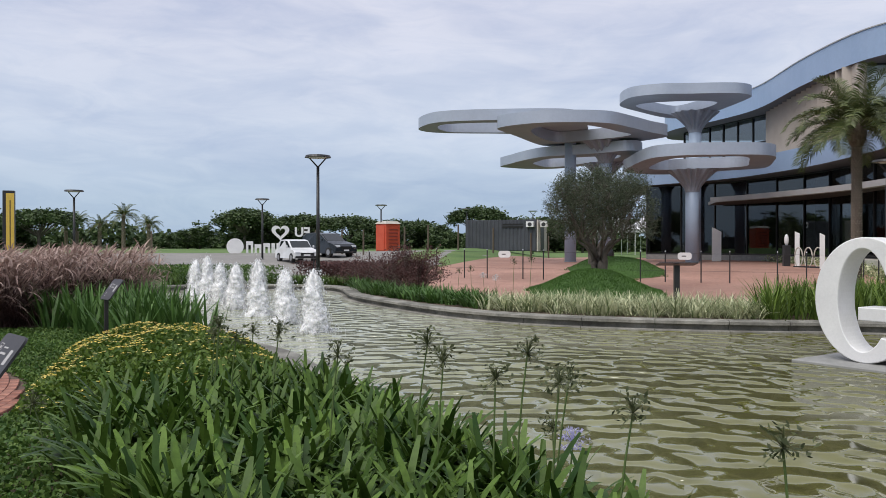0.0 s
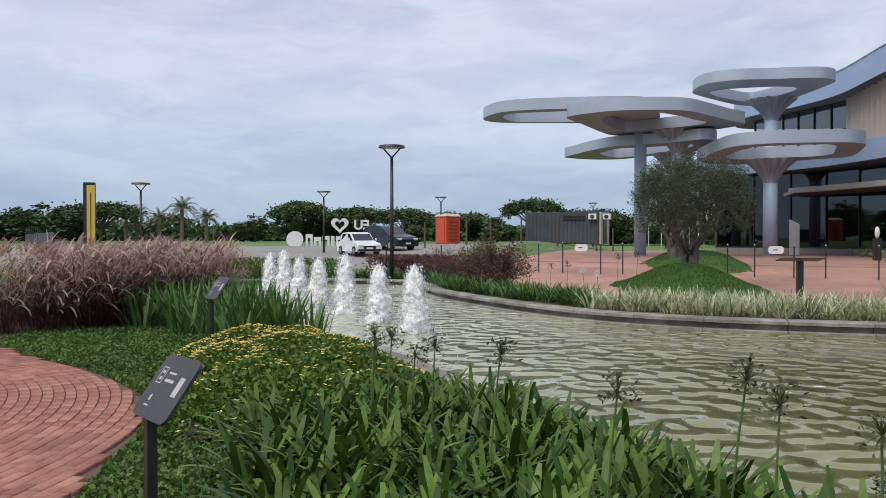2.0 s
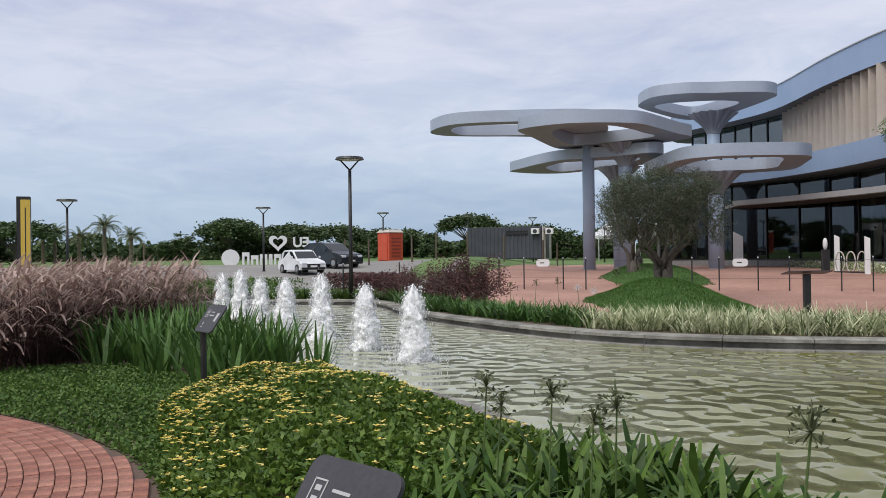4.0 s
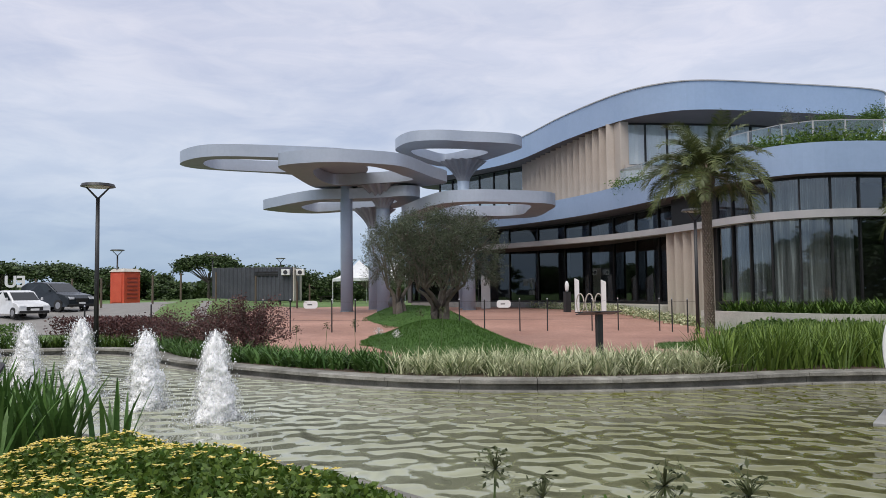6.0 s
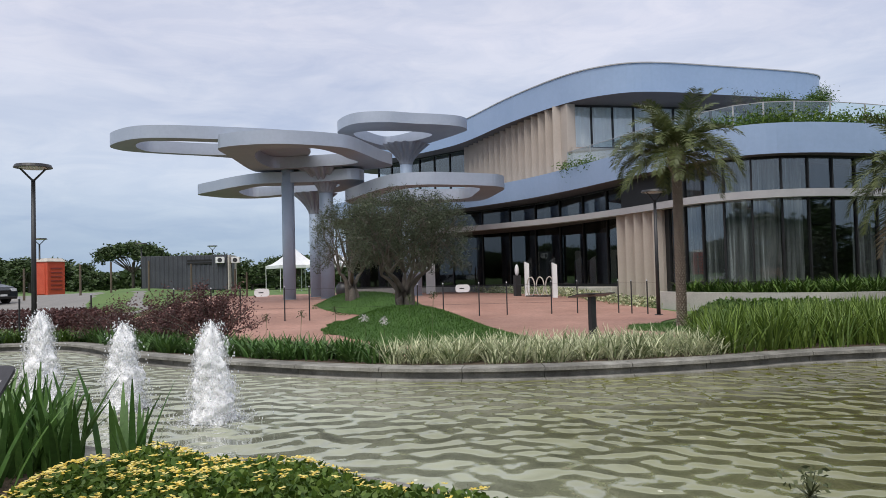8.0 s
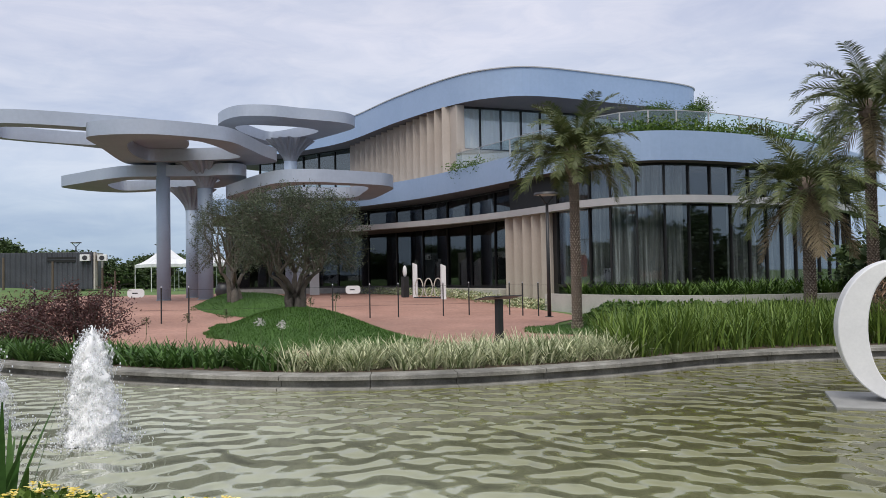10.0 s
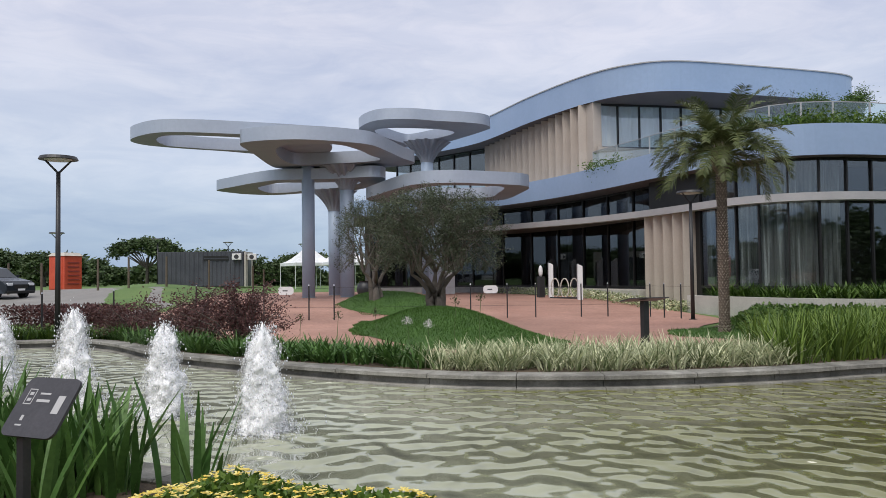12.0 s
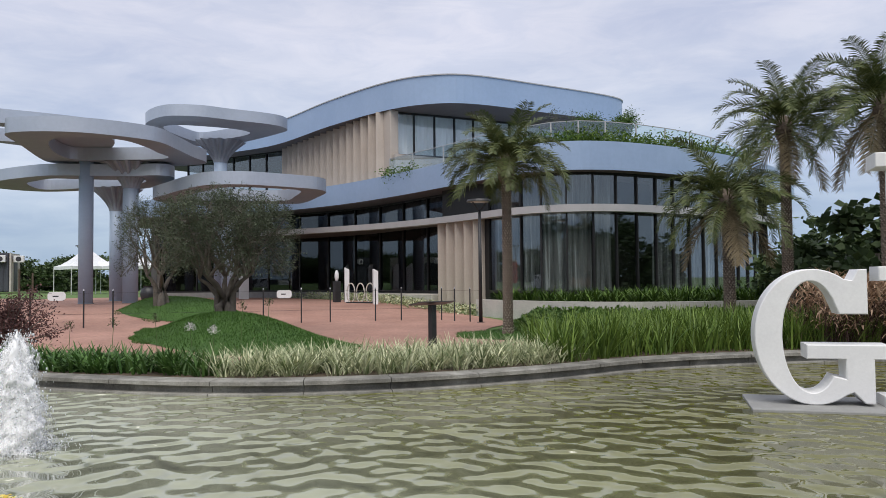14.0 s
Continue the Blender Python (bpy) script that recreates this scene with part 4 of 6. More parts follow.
bed("pond_end_planting", clumps([(-13.6, 28.0), (-11.0, 29.1), (-8.8, 29.1), (-6.9, 28.6), (-6.5, 29.6), (-8.6, 30.6), (-13.5, 30.4)], 260, 11, 0.08, (0.35, 0.6), (0.03, 0.05), (0.1, 0.6), (0.4, 1.4), 3), L_AGAP, "dark green strap-leaved planting behind the pond end", "plants")
P = on_ground(scatter([(-20, 35.5), (-13, 36.5), (-11, 34.5), (-14, 32.5), (-19, 31.5)], 8000))
P[:, 2] += rng.uniform(0, 0.6, len(P))
bed("low_green_hedge", leaves(P, 0.12, 0.55, 0.3), L_IVY, "low dark green hedge behind the pond", "hedge")


def turf(name, cx, cy, rx, ry, n, label):
    a, r = rng.uniform(0, 2 * math.pi, n), np.sqrt(rng.uniform(0, 1, n))
    r = r * (1.03 + 0.05 * np.sin(7 * a) + 0.03 * np.sin(17 * a))
    q = np.column_stack([cx + rx * r * np.cos(a), cy + ry * r * np.sin(a)])
    bed(name, blades(on_ground(q, 0.02), rng.uniform(0, 6.28, n), rng.uniform(0.05, 0.11, n), 0.013, rng.uniform(0, 0.7, n), 0.6, 2), L_TURF, label, "grass")


def turf_sheet(name, cx, cy, rx, ry, label):
    poly = [(cx + rx * math.cos(k * 0.2094), cy + ry * math.sin(k * 0.2094)) for k in range(30)]
    return draped(name, poly, 0.4, 0.055, M_TURF, label, "grass")


turf_sheet("turf_mound", 2.2, 27.2, 2.2, 6.2, "bright green grass mound under the olive tree")
turf("mound_grass", 2.2, 27.2, 2.2, 6.2, 80000, "short grass blades of the front mound")
turf_sheet("far_turf_mound", 4.1, 39.5, 2.3, 4.7, "green grass mound by the columns")
turf("far_mound_grass", 4.1, 39.5, 2.3, 4.7, 26000, "short grass blades of the far mound")
turf_sheet("palm_lawn", 9.6, 23.2, 1.9, 2.4, "small lawn around the palm")
turf("palm_lawn_grass", 9.6, 23.2, 1.9, 2.4, 12000, "short grass blades around the palm")


# ---------- shrubs and trees ----------
def tube(path, radii, n=8):
    V, F = [], []
    for k, p in enumerate(path):
        d = (path[min(k + 1, len(path) - 1)] - path[max(k - 1, 0)]).normalized()
        q = d.to_track_quat("Z", "Y")
        for j in range(n):
            t = 2 * math.pi * j / n
            V.append(p + q @ Vector((radii[k] * math.cos(t), radii[k] * math.sin(t), 0)))
    for k in range(len(path) - 1):
        F += [(k * n + j, k * n + (j + 1) % n, (k + 1) * n + (j + 1) % n, (k + 1) * n + j) for j in range(n)]
    return np.array([v[:] for v in V]), np.array(F)


def limbs(rand, start, way, length, radius, depth, spread, out, tips, up=0.15, kids=(2, 4)):
    path, p, d = [start], start.copy(), way.normalized()
    for k in range(4):
        d = (d + Vector((rand.gauss(0, 0.16), rand.gauss(0, 0.16), rand.gauss(0, 0.1) + up * 0.3))).normalized()
        p = p + d * (length / 4)
        path.append(p.copy())
    out.append(tube(path, [radius * (1 - 0.42 * k / 4) for k in range(5)], 8 if radius > 0.05 else 5))
    if depth == 0:
        tips.extend(path[2:])
        return
    for _ in range(rand.randint(*kids)):
        nd = (d + Vector((rand.gauss(0, spread), rand.gauss(0, spread), rand.gauss(0, spread * 0.6) + up))).normalized()
        limbs(rand, path[rand.choice((3, 4, 4))], nd, length * rand.uniform(0.6, 0.85), radius * 0.56, depth - 1, spread, out, tips, up, kids)
    if depth <= 1:
        tips.extend(path[3:])


def tree(name, seed, at, stems, stem_len, radius, depth, spread, leaf_size, per_tip, blob, mat_leaf, mat_bark, label, category="tree", lean=0.35, squash=1.0, up=0.15):
    rand = random.Random(seed)
    out, tips = [], []
    for k in range(stems):
        t = 2 * math.pi * k / stems + rand.uniform(-0.3, 0.3)
        ln = lean * rand.uniform(0.6, 1.2) if stems > 1 else 0.05
        limbs(rand, Vector((0.1 * math.cos(t), 0.1 * math.sin(t), -0.1)), Vector((ln * math.cos(t), ln * math.sin(t), 1)), stem_len, radius, depth, spread, out, tips, up)
    ob = empty(name, Matrix.Translation(at), label, category)
    arrays("trunk", *join(*out), mat_bark, ob, smooth=True)
    T = np.array([t[:] for t in tips])
    P = np.repeat(T, per_tip, 0) + rng.normal(0, blob, (len(T) * per_tip, 3)) * np.array([1, 1, squash])
    arrays("crown", *leaves(P, leaf_size, 0.3 if leaf_size < 0.15 else 0.6, 0.1), mat_leaf, ob)
    return ob


def olive(at, seed, r, low, high, stems, shoots, label):
    """An old olive: a sheaf of twisting stems from one gnarled foot that carries a broad dome of upright leafy shoots."""
    rand = random.Random(seed)
    out, heads = [], []
    mid = (low + high) / 2
    for k in range(stems):
        t = 2 * math.pi * k / stems + rand.uniform(-0.3, 0.3)
        ray = Vector((math.cos(t), math.sin(t), 0))
        foot, knee = ray * rand.uniform(0.1, 0.24), ray * rand.uniform(0.14, 0.28) + Vector((0, 0, low * rand.uniform(0.5, 0.65)))
        fork = ray * r * rand.uniform(0.28, 0.5) + Vector((rand.gauss(0, 0.1), rand.gauss(0, 0.1), low * rand.uniform(0.95, 1.15)))
        w0 = rand.uniform(0.08, 0.13)
        out.append(tube([foot - Vector((0, 0, 0.15)), foot.lerp(knee, 0.5) + Vector((rand.gauss(0, 0.04), rand.gauss(0, 0.04), 0)), knee, knee.lerp(fork, 0.5) + Vector((0, 0, 0.08)), fork], [w0 * 1.4, w0, w0 * 0.8, w0 * 0.6, w0 * 0.4], 9))
        for _ in range(5):
            a, q = t + rand.gauss(0, 0.75), rand.uniform(0.35, 0.95)
            end = Vector((r * q * math.cos(a), r * q * math.sin(a), mid + (high - mid) * 0.9 * math.sqrt(1 - q * q) * rand.uniform(0.1, 1.0) - 0.25 * q))
            bend = fork.lerp(end, 0.5) + Vector((rand.gauss(0, 0.1), rand.gauss(0, 0.1), 0.14))
            out.append(tube([fork, bend, end], [w0 * 0.38, w0 * 0.24, 0.01], 6))
            heads += [bend, bend.lerp(end, 0.5), end]
    tips, ways = [], []
    n = 0
    while n < shoots:
        a, q = rand.uniform(0, 6.283), math.sqrt(rand.random())
        edge = 1 + 0.1 * math.sin(3 * a + seed) + 0.07 * math.sin(7 * a)
        top = mid + (high - mid) * math.sqrt(max(0.0, 1 - q * q)) * (1 + 0.1 * math.sin(5 * a + 4 * q))
        floor_z = mid - (mid - low) * (0.35 + 0.75 * q)
        z = top - (top - floor_z) * rand.random() ** 1.7
        p = Vector((r * edge * q * math.cos(a), r * edge * q * math.sin(a), z))
        if noise.noise(p * 1.5 + Vector((seed, 0, 0))) < -0.16:
            continue
        tips.append(p)
        ways.append(Vector((p.x * 0.35 / r + rand.gauss(0, 0.35), p.y * 0.35 / r + rand.gauss(0, 0.35), 0.75 + rand.gauss(0, 0.3))).normalized())
        n += 1
    for k in range(0, shoots, 5):
        h = min(heads, key=lambda v: (v - tips[k]).length_squared)
        out.append(tube([h, tips[k], tips[k] + ways[k] * 0.3], [0.012, 0.008, 0.003], 4))
    ob = empty("olive_tree", Matrix.Translation(at), label, "tree")
    arrays("trunk", *join(*out), M_BARK, ob, smooth=True)
    T, W = np.array([v[:] for v in tips]), np.array([v[:] for v in ways])
    per = 20
    P = np.repeat(T, per, 0) + np.repeat(W, per, 0) * rng.uniform(-0.05, 0.42, (len(T) * per, 1)) + rng.normal(0, 0.03, (len(T) * per, 3))
    arrays("crown", *leaves(P, 0.075, 0.27, 0.35), L_OLIVE, ob)
    return ob


olive((2.5, 28.5, gz(2.5, 28.5)), 3, 1.85, 1.1, 3.45, 8, 2200, "old multi-stemmed olive tree with dense grey-green crown on a grass mound")
olive((3.0, 38.2, gz(3.0, 38.2)), 8, 1.7, 1.2, 4.1, 4, 1100, "olive tree with grey-green crown on the far mound")


def bush(name, at, r, h, n, size, mat_leaf, label, seed):
    rand = random.Random(seed)
    out, tips = [], []
    for k in range(44):
        t, s = rand.uniform(0, 6.28), rand.uniform(0.1, 1.0)
        end = Vector((r * s * math.cos(t), r * s * math.sin(t), h * rand.uniform(0.55, 1.08) * (1.05 - 0.4 * s * s)))
        mid = end * 0.5 + Vector((0, 0, 0.12 * h))
        out.append(tube([Vector((0.08 * math.cos(t), 0.08 * math.sin(t), 0)), mid, end], [0.02, 0.012, 0.005], 4))
        for q in range(16):
            u = rand.uniform(0.25, 1.05)
            tips.append(mid.lerp(end, u * 2 - 1) if u > 0.5 else mid * (u * 2))
    ob = empty(name, Matrix.Translation(at), label, "shrub")
    arrays("stem", *join(*out), M_BARK, ob)
    T = np.array([t[:] for t in tips])
    per = n // len(T)
    P = np.repeat(T, per, 0) + rng.normal(0, 0.085, (len(T) * per, 3))
    P[:, 2] = np.abs(P[:, 2])
    arrays("foliage", *leaves(P, size, 0.5, 0.3), mat_leaf, ob)


bush("burgundy_shrub", (-3.5, 24.3, gz(-3.5, 24.3)), 1.5, 1.5, 9000, 0.06, L_REDBUSH, "loose burgundy-leaved shrub behind the pond kerb", 1)
bush("burgundy_shrub", (-4.6, 25.9, gz(-4.6, 25.9)), 1.6, 1.45, 9500, 0.06, L_REDBUSH, "open twiggy burgundy shrub behind the pond kerb", 4)
bush("burgundy_shrub", (-5.9, 28.2, gz(-5.9, 28.2)), 1.3, 1.0, 7000, 0.06, L_REDBUSH, "low burgundy-leaved shrub beside the pond kerb", 2)


# ---------- palms ----------
def frond_mesh(length, rise, droop, pairs, leaflet, seed):
    """A feather leaf along +x: a tapered midrib and two rows of leaflets."""
    rand = np.random.default_rng(seed)
    n = 14
    path, p, th = [], Vector((0, 0, 0)), rise
    for k in range(n + 1):
        path.append(p.copy())
        p = p + Vector((math.cos(th), 0, math.sin(th))) * (length / n)
        th -= droop / n * (0.5 + k / n)
    mid = tube(path, [0.022 * (1 - 0.85 * k / n) for k in range(n + 1)], 4)
    P, side, s_all, tang = [], [], [], []
    for k in range(pairs):
        s = 0.16 + 0.84 * k / pairs
        f = s * n
        i0 = min(int(f), n - 1)
        c = path[i0].lerp(path[i0 + 1], f - i0)
        d = (path[i0 + 1] - path[i0]).normalized()
        for sd in (-1, 1):
            P.append(c[:])
            side.append(sd)
            s_all.append(s)
            tang.append(d[:])
    P, side, s_all, tang = np.array(P), np.array(side), np.array(s_all), np.array(tang)
    m = len(P)
    up = np.cross(tang, np.array([0, 1.0, 0]))
    up *= np.sign(up[:, 2:3] + 1e-6)
    ln = leaflet * np.sin(np.pi * np.clip(0.16 + 0.78 * s_all, 0, 1)) ** 0.6 * rand.uniform(0.8, 1.15, m)
    way = tang * 0.62 + side[:, None] * np.array([0, 1.0, 0]) * 0.75 + up * (0.28 + rand.normal(0, 0.14, m))[:, None]
    way /= np.linalg.norm(way, axis=1)[:, None]
    wide = tang * 0.017
    a, tip = P, P + way * ln[:, None] + np.array([0, 0, -1.0]) * (ln * 0.22)[:, None]
    midp = P + way * (ln * 0.5)[:, None]
    V = np.stack([a - wide * 0.5, a + wide * 0.5, midp + wide, midp - wide, tip + wide * 0.15, tip - wide * 0.15], 1).reshape(-1, 3)
    b = np.arange(m)[:, None] * 6
    F = np.concatenate([b + np.array([0, 1, 2, 3]), b + np.array([3, 2, 4, 5])])
    return join(mid, (V, F))


FROND = [frond_mesh(2.15, radians(r), radians(d), 52, 0.44, k) for k, (r, d) in enumerate([(76, 70), (58, 110), (40, 120), (18, 110), (-8, 85), (-48, 35)])]
FROND_ME = []
for k, VF in enumerate(FROND):
    ob = arrays("frond", *VF, L_DRYPALM if k == 5 else L_PALM)
    FROND_ME.append(ob.data)
    bpy.data.objects.remove(ob)


def palm(x, y, trunk, size, seed, label, counts=(5, 10, 12, 13, 12, 6), radius=0.135):
    rand = random.Random(seed)
    g = gz(x, y)
    ob = empty("palm_tree", Matrix.Translation((x, y, g)), label, "palm tree", "palms")
    V, F, n, m = [], [], 22, int(trunk / 0.045)
    for k in range(m + 1):
        z = trunk * k / m
        r = radius * (1.0 - 0.15 * z / trunk) * (1.25 if z < 0.25 else 1.0)
        for j in range(n):
            # leaf bases in a spiral lattice
            a = j / n * 11 + k * 0.5
            b = j / n * 11 - k * 0.5
            bump_r = 0.04 * (abs((a % 1) - 0.5) + abs((b % 1) - 0.5) < 0.5)
            t = 2 * math.pi * j / n
            V.append(((r + bump_r + rand.uniform(0, 0.008)) * math.cos(t), (r + bump_r) * math.sin(t), z - 0.1 + 0.1 * k / m))
    for k in range(m):
        F += [(k * n + j, k * n + (j + 1) % n, (k + 1) * n + (j + 1) % n, (k + 1) * n + j) for j in range(n)]
    pydata("trunk", V, F, M_PALMBARK, ob, "rough grey-brown trunk with leaf scars")
    q = [(2 * math.pi * (j + 0.5 * (k % 2)) / 9, 0.15 + 0.075 * k) for k in range(int(trunk / 0.075) - 2) for j in range(9)]
    sv, sf = [], []
    for a, z in q:
        rr_ = radius * (1.02 - 0.15 * z / trunk) * (1.25 if z < 0.25 else 1.0)
        e, w_ = rr_ + rand.uniform(0.05, 0.085), 0.32
        sv += [(rr_ * math.cos(a - w_), rr_ * math.sin(a - w_), z), (rr_ * math.cos(a), rr_ * math.sin(a), z - 0.04), (rr_ * math.cos(a + w_), rr_ * math.sin(a + w_), z), (e * math.cos(a), e * math.sin(a), z + 0.045)]
        o_ = len(sv) - 4
        sf += [(o_, o_ + 1, o_ + 3), (o_ + 1, o_ + 2, o_ + 3), (o_ + 2, o_, o_ + 3)]
    tagged(pydata("leaf_scar", sv, sf, M_SCAR, ob), kind="stuff")
    pydata("crown_shaft", *ball(0.27, 0.5, 12, (0, 0, trunk)), M_PALMBARK, ob)
    for kind, c in enumerate(counts):
        for q in range(c):
            f = new("frond", FROND_ME[kind])
            f.parent = ob
            th = 2 * math.pi * (q + rand.uniform(-0.3, 0.3)) / c + kind * 0.7
            s = size * rand.uniform(0.85, 1.08)
            f.matrix_local = Matrix.Translation((0.12 * math.cos(th), 0.12 * math.sin(th), trunk + 0.12)) @ Euler((rand.uniform(-0.35, 0.35), rand.uniform(-0.12, 0.12), th), "XYZ").to_matrix().to_4x4() @ Matrix.Diagonal((s, s, s, 1))
    return ob


def ball(rx, rz, n, c):
    V, F, m = [], [], n // 2
    for k in range(m + 1):
        ph = math.pi * k / m - math.pi / 2
        for j in range(n):
            t = 2 * math.pi * j / n
            V.append((c[0] + rx * math.cos(ph) * math.cos(t), c[1] + rx * math.cos(ph) * math.sin(t), c[2] + rz * math.sin(ph)))
    for k in range(m):
        F += [(k * n + j, k * n + (j + 1) % n, (k + 1) * n + (j + 1) % n, (k + 1) * n + j) for j in range(n)]
    return V, F


palm(9.45, 24.0, 4.9, 0.96, 1, "date palm with drooping feather fronds on a small lawn", (7, 13, 15, 15, 9, 0), 0.11)
palm(14.75, 20.3, 3.7, 1.05, 2, "date palm with brown drooping lower fronds by the hedge", (4, 8, 10, 10, 10, 8))
palm(17.8, 20.4, 6.2, 1.15, 3, "tall date palm with arching fronds", (6, 9, 10, 9, 6, 6))
palm(17.6, 17.2, 6.2, 1.2, 4, "tall date palm rising behind the white letters", (6, 9, 10, 9, 6, 6))

# ---------- things in and round the pond ----------
U, N = Vector((0.66, -0.751, 0)).normalized(), Vector((0.751, 0.66, 0)).normalized()
LETTERS = Matrix(((U.x, N.x, 0, 3.95), (U.y, N.y, 0, 11.96), (0, 0, 1, 0), (0, 0, 0, 1)))


def extruded(name, poly, y0, y1, material, parent=None, label="", bevel=0.012):
    """A flat outline in x and z given depth along y, with softened edges."""
    tris = geometry.tessellate_polygon([[Vector((p[0], p[1], 0)) for p in poly]])
    bm = bmesh.new()
    vs = [bm.verts.new((p[0], y0, p[1])) for p in poly]
    f = bm.faces.new(vs)
    r = bmesh.ops.extrude_face_region(bm, geom=[f])
    bmesh.ops.translate(bm, verts=[v for v in r["geom"] if isinstance(v, bmesh.types.BMVert)], vec=(0, y1 - y0, 0))
    bmesh.ops.recalc_face_normals(bm, faces=bm.faces)
    if bevel:
        es = [e for e in bm.edges if len(e.link_faces) == 2 and any(len(q.verts) > 4 for q in e.link_faces)]
        bmesh.ops.bevel(bm, geom=es, offset=bevel, segments=1, affect="EDGES")
    bmesh.ops.triangulate(bm, faces=[q for q in bm.faces if len(q.verts) > 4])
    return part(name, bm, material, parent, label)


def arc(cx, cy, a, b, t0, t1, n):
    return [(cx + a * math.cos(radians(t0 + (t1 - t0) * k / n)), cy + b * math.sin(radians(t0 + (t1 - t0) * k / n))) for k in range(n + 1)]


letter_base = empty("letter_plinth", LETTERS, "long low grey stone plinth standing in the pond", "plinth")
part("upper_step", box(0, 9, 0, 1.34, -0.185, -0.135, bevel=0.012), M_STONE, letter_base)
part("lower_step", box(0.1, 8.9, 0.08, 1.26, -0.62, -0.187, bevel=0.012), M_STONE, letter_base)
G = [(1.36, 0.03), (1.36, 0.59), (1.54, 0.59), (1.54, 0.775), (0.6, 0.775), (0.6, 0.59), (1.04, 0.59), (1.04, 0.34)] + arc(0.66, 0.875, 0.335, 0.72, -44, -316, 40) + [(0.98, 1.165), (1.3, 1.165), (1.3, 1.74), (1.2, 1.74), (1.13, 1.6)] + arc(0.68, 0.875, 0.68, 0.875, 58, 302, 48) + [(1.12, 0.17), (1.25, 0.03)]
A_OUT = [(0.0, 0.0), (0.52, 0.0), (0.52, 0.14), (0.4, 0.14), (0.48, 0.46), (0.86, 0.46), (0.94, 0.14), (0.8, 0.14), (0.8, 0.0), (1.5, 0.0), (1.5, 0.14), (1.34, 0.14), (0.86, 1.7), (0.56, 1.7), (0.16, 0.14), (0.0, 0.14)]
I_OUT = [(0.0, 0.0), (0.86, 0.0), (0.86, 0.2), (0.62, 0.2), (0.62, 1.56), (0.86, 1.56), (0.86, 1.76), (0.0, 1.76), (0.0, 1.56), (0.24, 1.56), (0.24, 0.2), (0.0, 0.2)]
for poly, x0, z0, wide, tall, label in (
        (G, 0.1, 0.0, 1.12, 1.075, "large white serif letter G standing on the plinth in the pond"),
        (A_OUT, 1.74, 0.0, 1.0, 1.0, "large white slab-serif letter beside the G"),
        (I_OUT, 1.7, 1.705, 1.0, 1.0, "white slab-serif letter stacked above the lower row")):
    ob = extruded("letter", poly, 0.42, 0.9, M_WHITE)
    ob.matrix_world = LETTERS @ Matrix.Translation((0.94 * x0, 0.03, -0.134 + 0.94 * z0)) @ Matrix.Diagonal((0.94 * wide, 1, 0.94 * tall, 1))
    tagged(ob, label, "letter", "pond letters")


def foam_material(name, lo, hi, top):
    foam = bpy.data.materials.new(name)
    foam.use_nodes = True
    t = foam.node_tree
    p = t.nodes["Principled BSDF"]
    p.inputs["Base Color"].default_value = (0.95, 0.96, 0.97, 1)
    p.inputs["Roughness"].default_value = 0.6
    p.inputs["Subsurface Weight"].default_value = 1.0
    p.inputs["Subsurface Radius"].default_value = (0.15, 0.15, 0.15)
    g = t.nodes.new("ShaderNodeTexCoord")
    m_ = node(t, "ShaderNodeMapping", Scale=(13, 13, 5))
    t.links.new(g.outputs["Object"], m_.inputs[0])
    nz = node(t, "ShaderNodeTexNoise", Scale=2.0, Detail=6.0, Roughness=0.75)
    t.links.new(m_.outputs[0], nz.inputs[0])
    t.links.new(ramp(t, nz.outputs[0], [(lo, (0.0, 0.0, 0.0)), (hi, (top, top, top))]), p.inputs["Alpha"])
    return foam


M_FOAM = foam_material("dense_foaming_water", 0.0, 0.06, 1.0)
M_MIST = foam_material("loose_water_spray", 0.5, 0.66, 0.8)
M_DROP = mat("water_droplet", (0.93, 0.95, 0.97), (0.97, 0.98, 0.99), 0.5, bump=0.0, trans=0.5, amp=0.02)


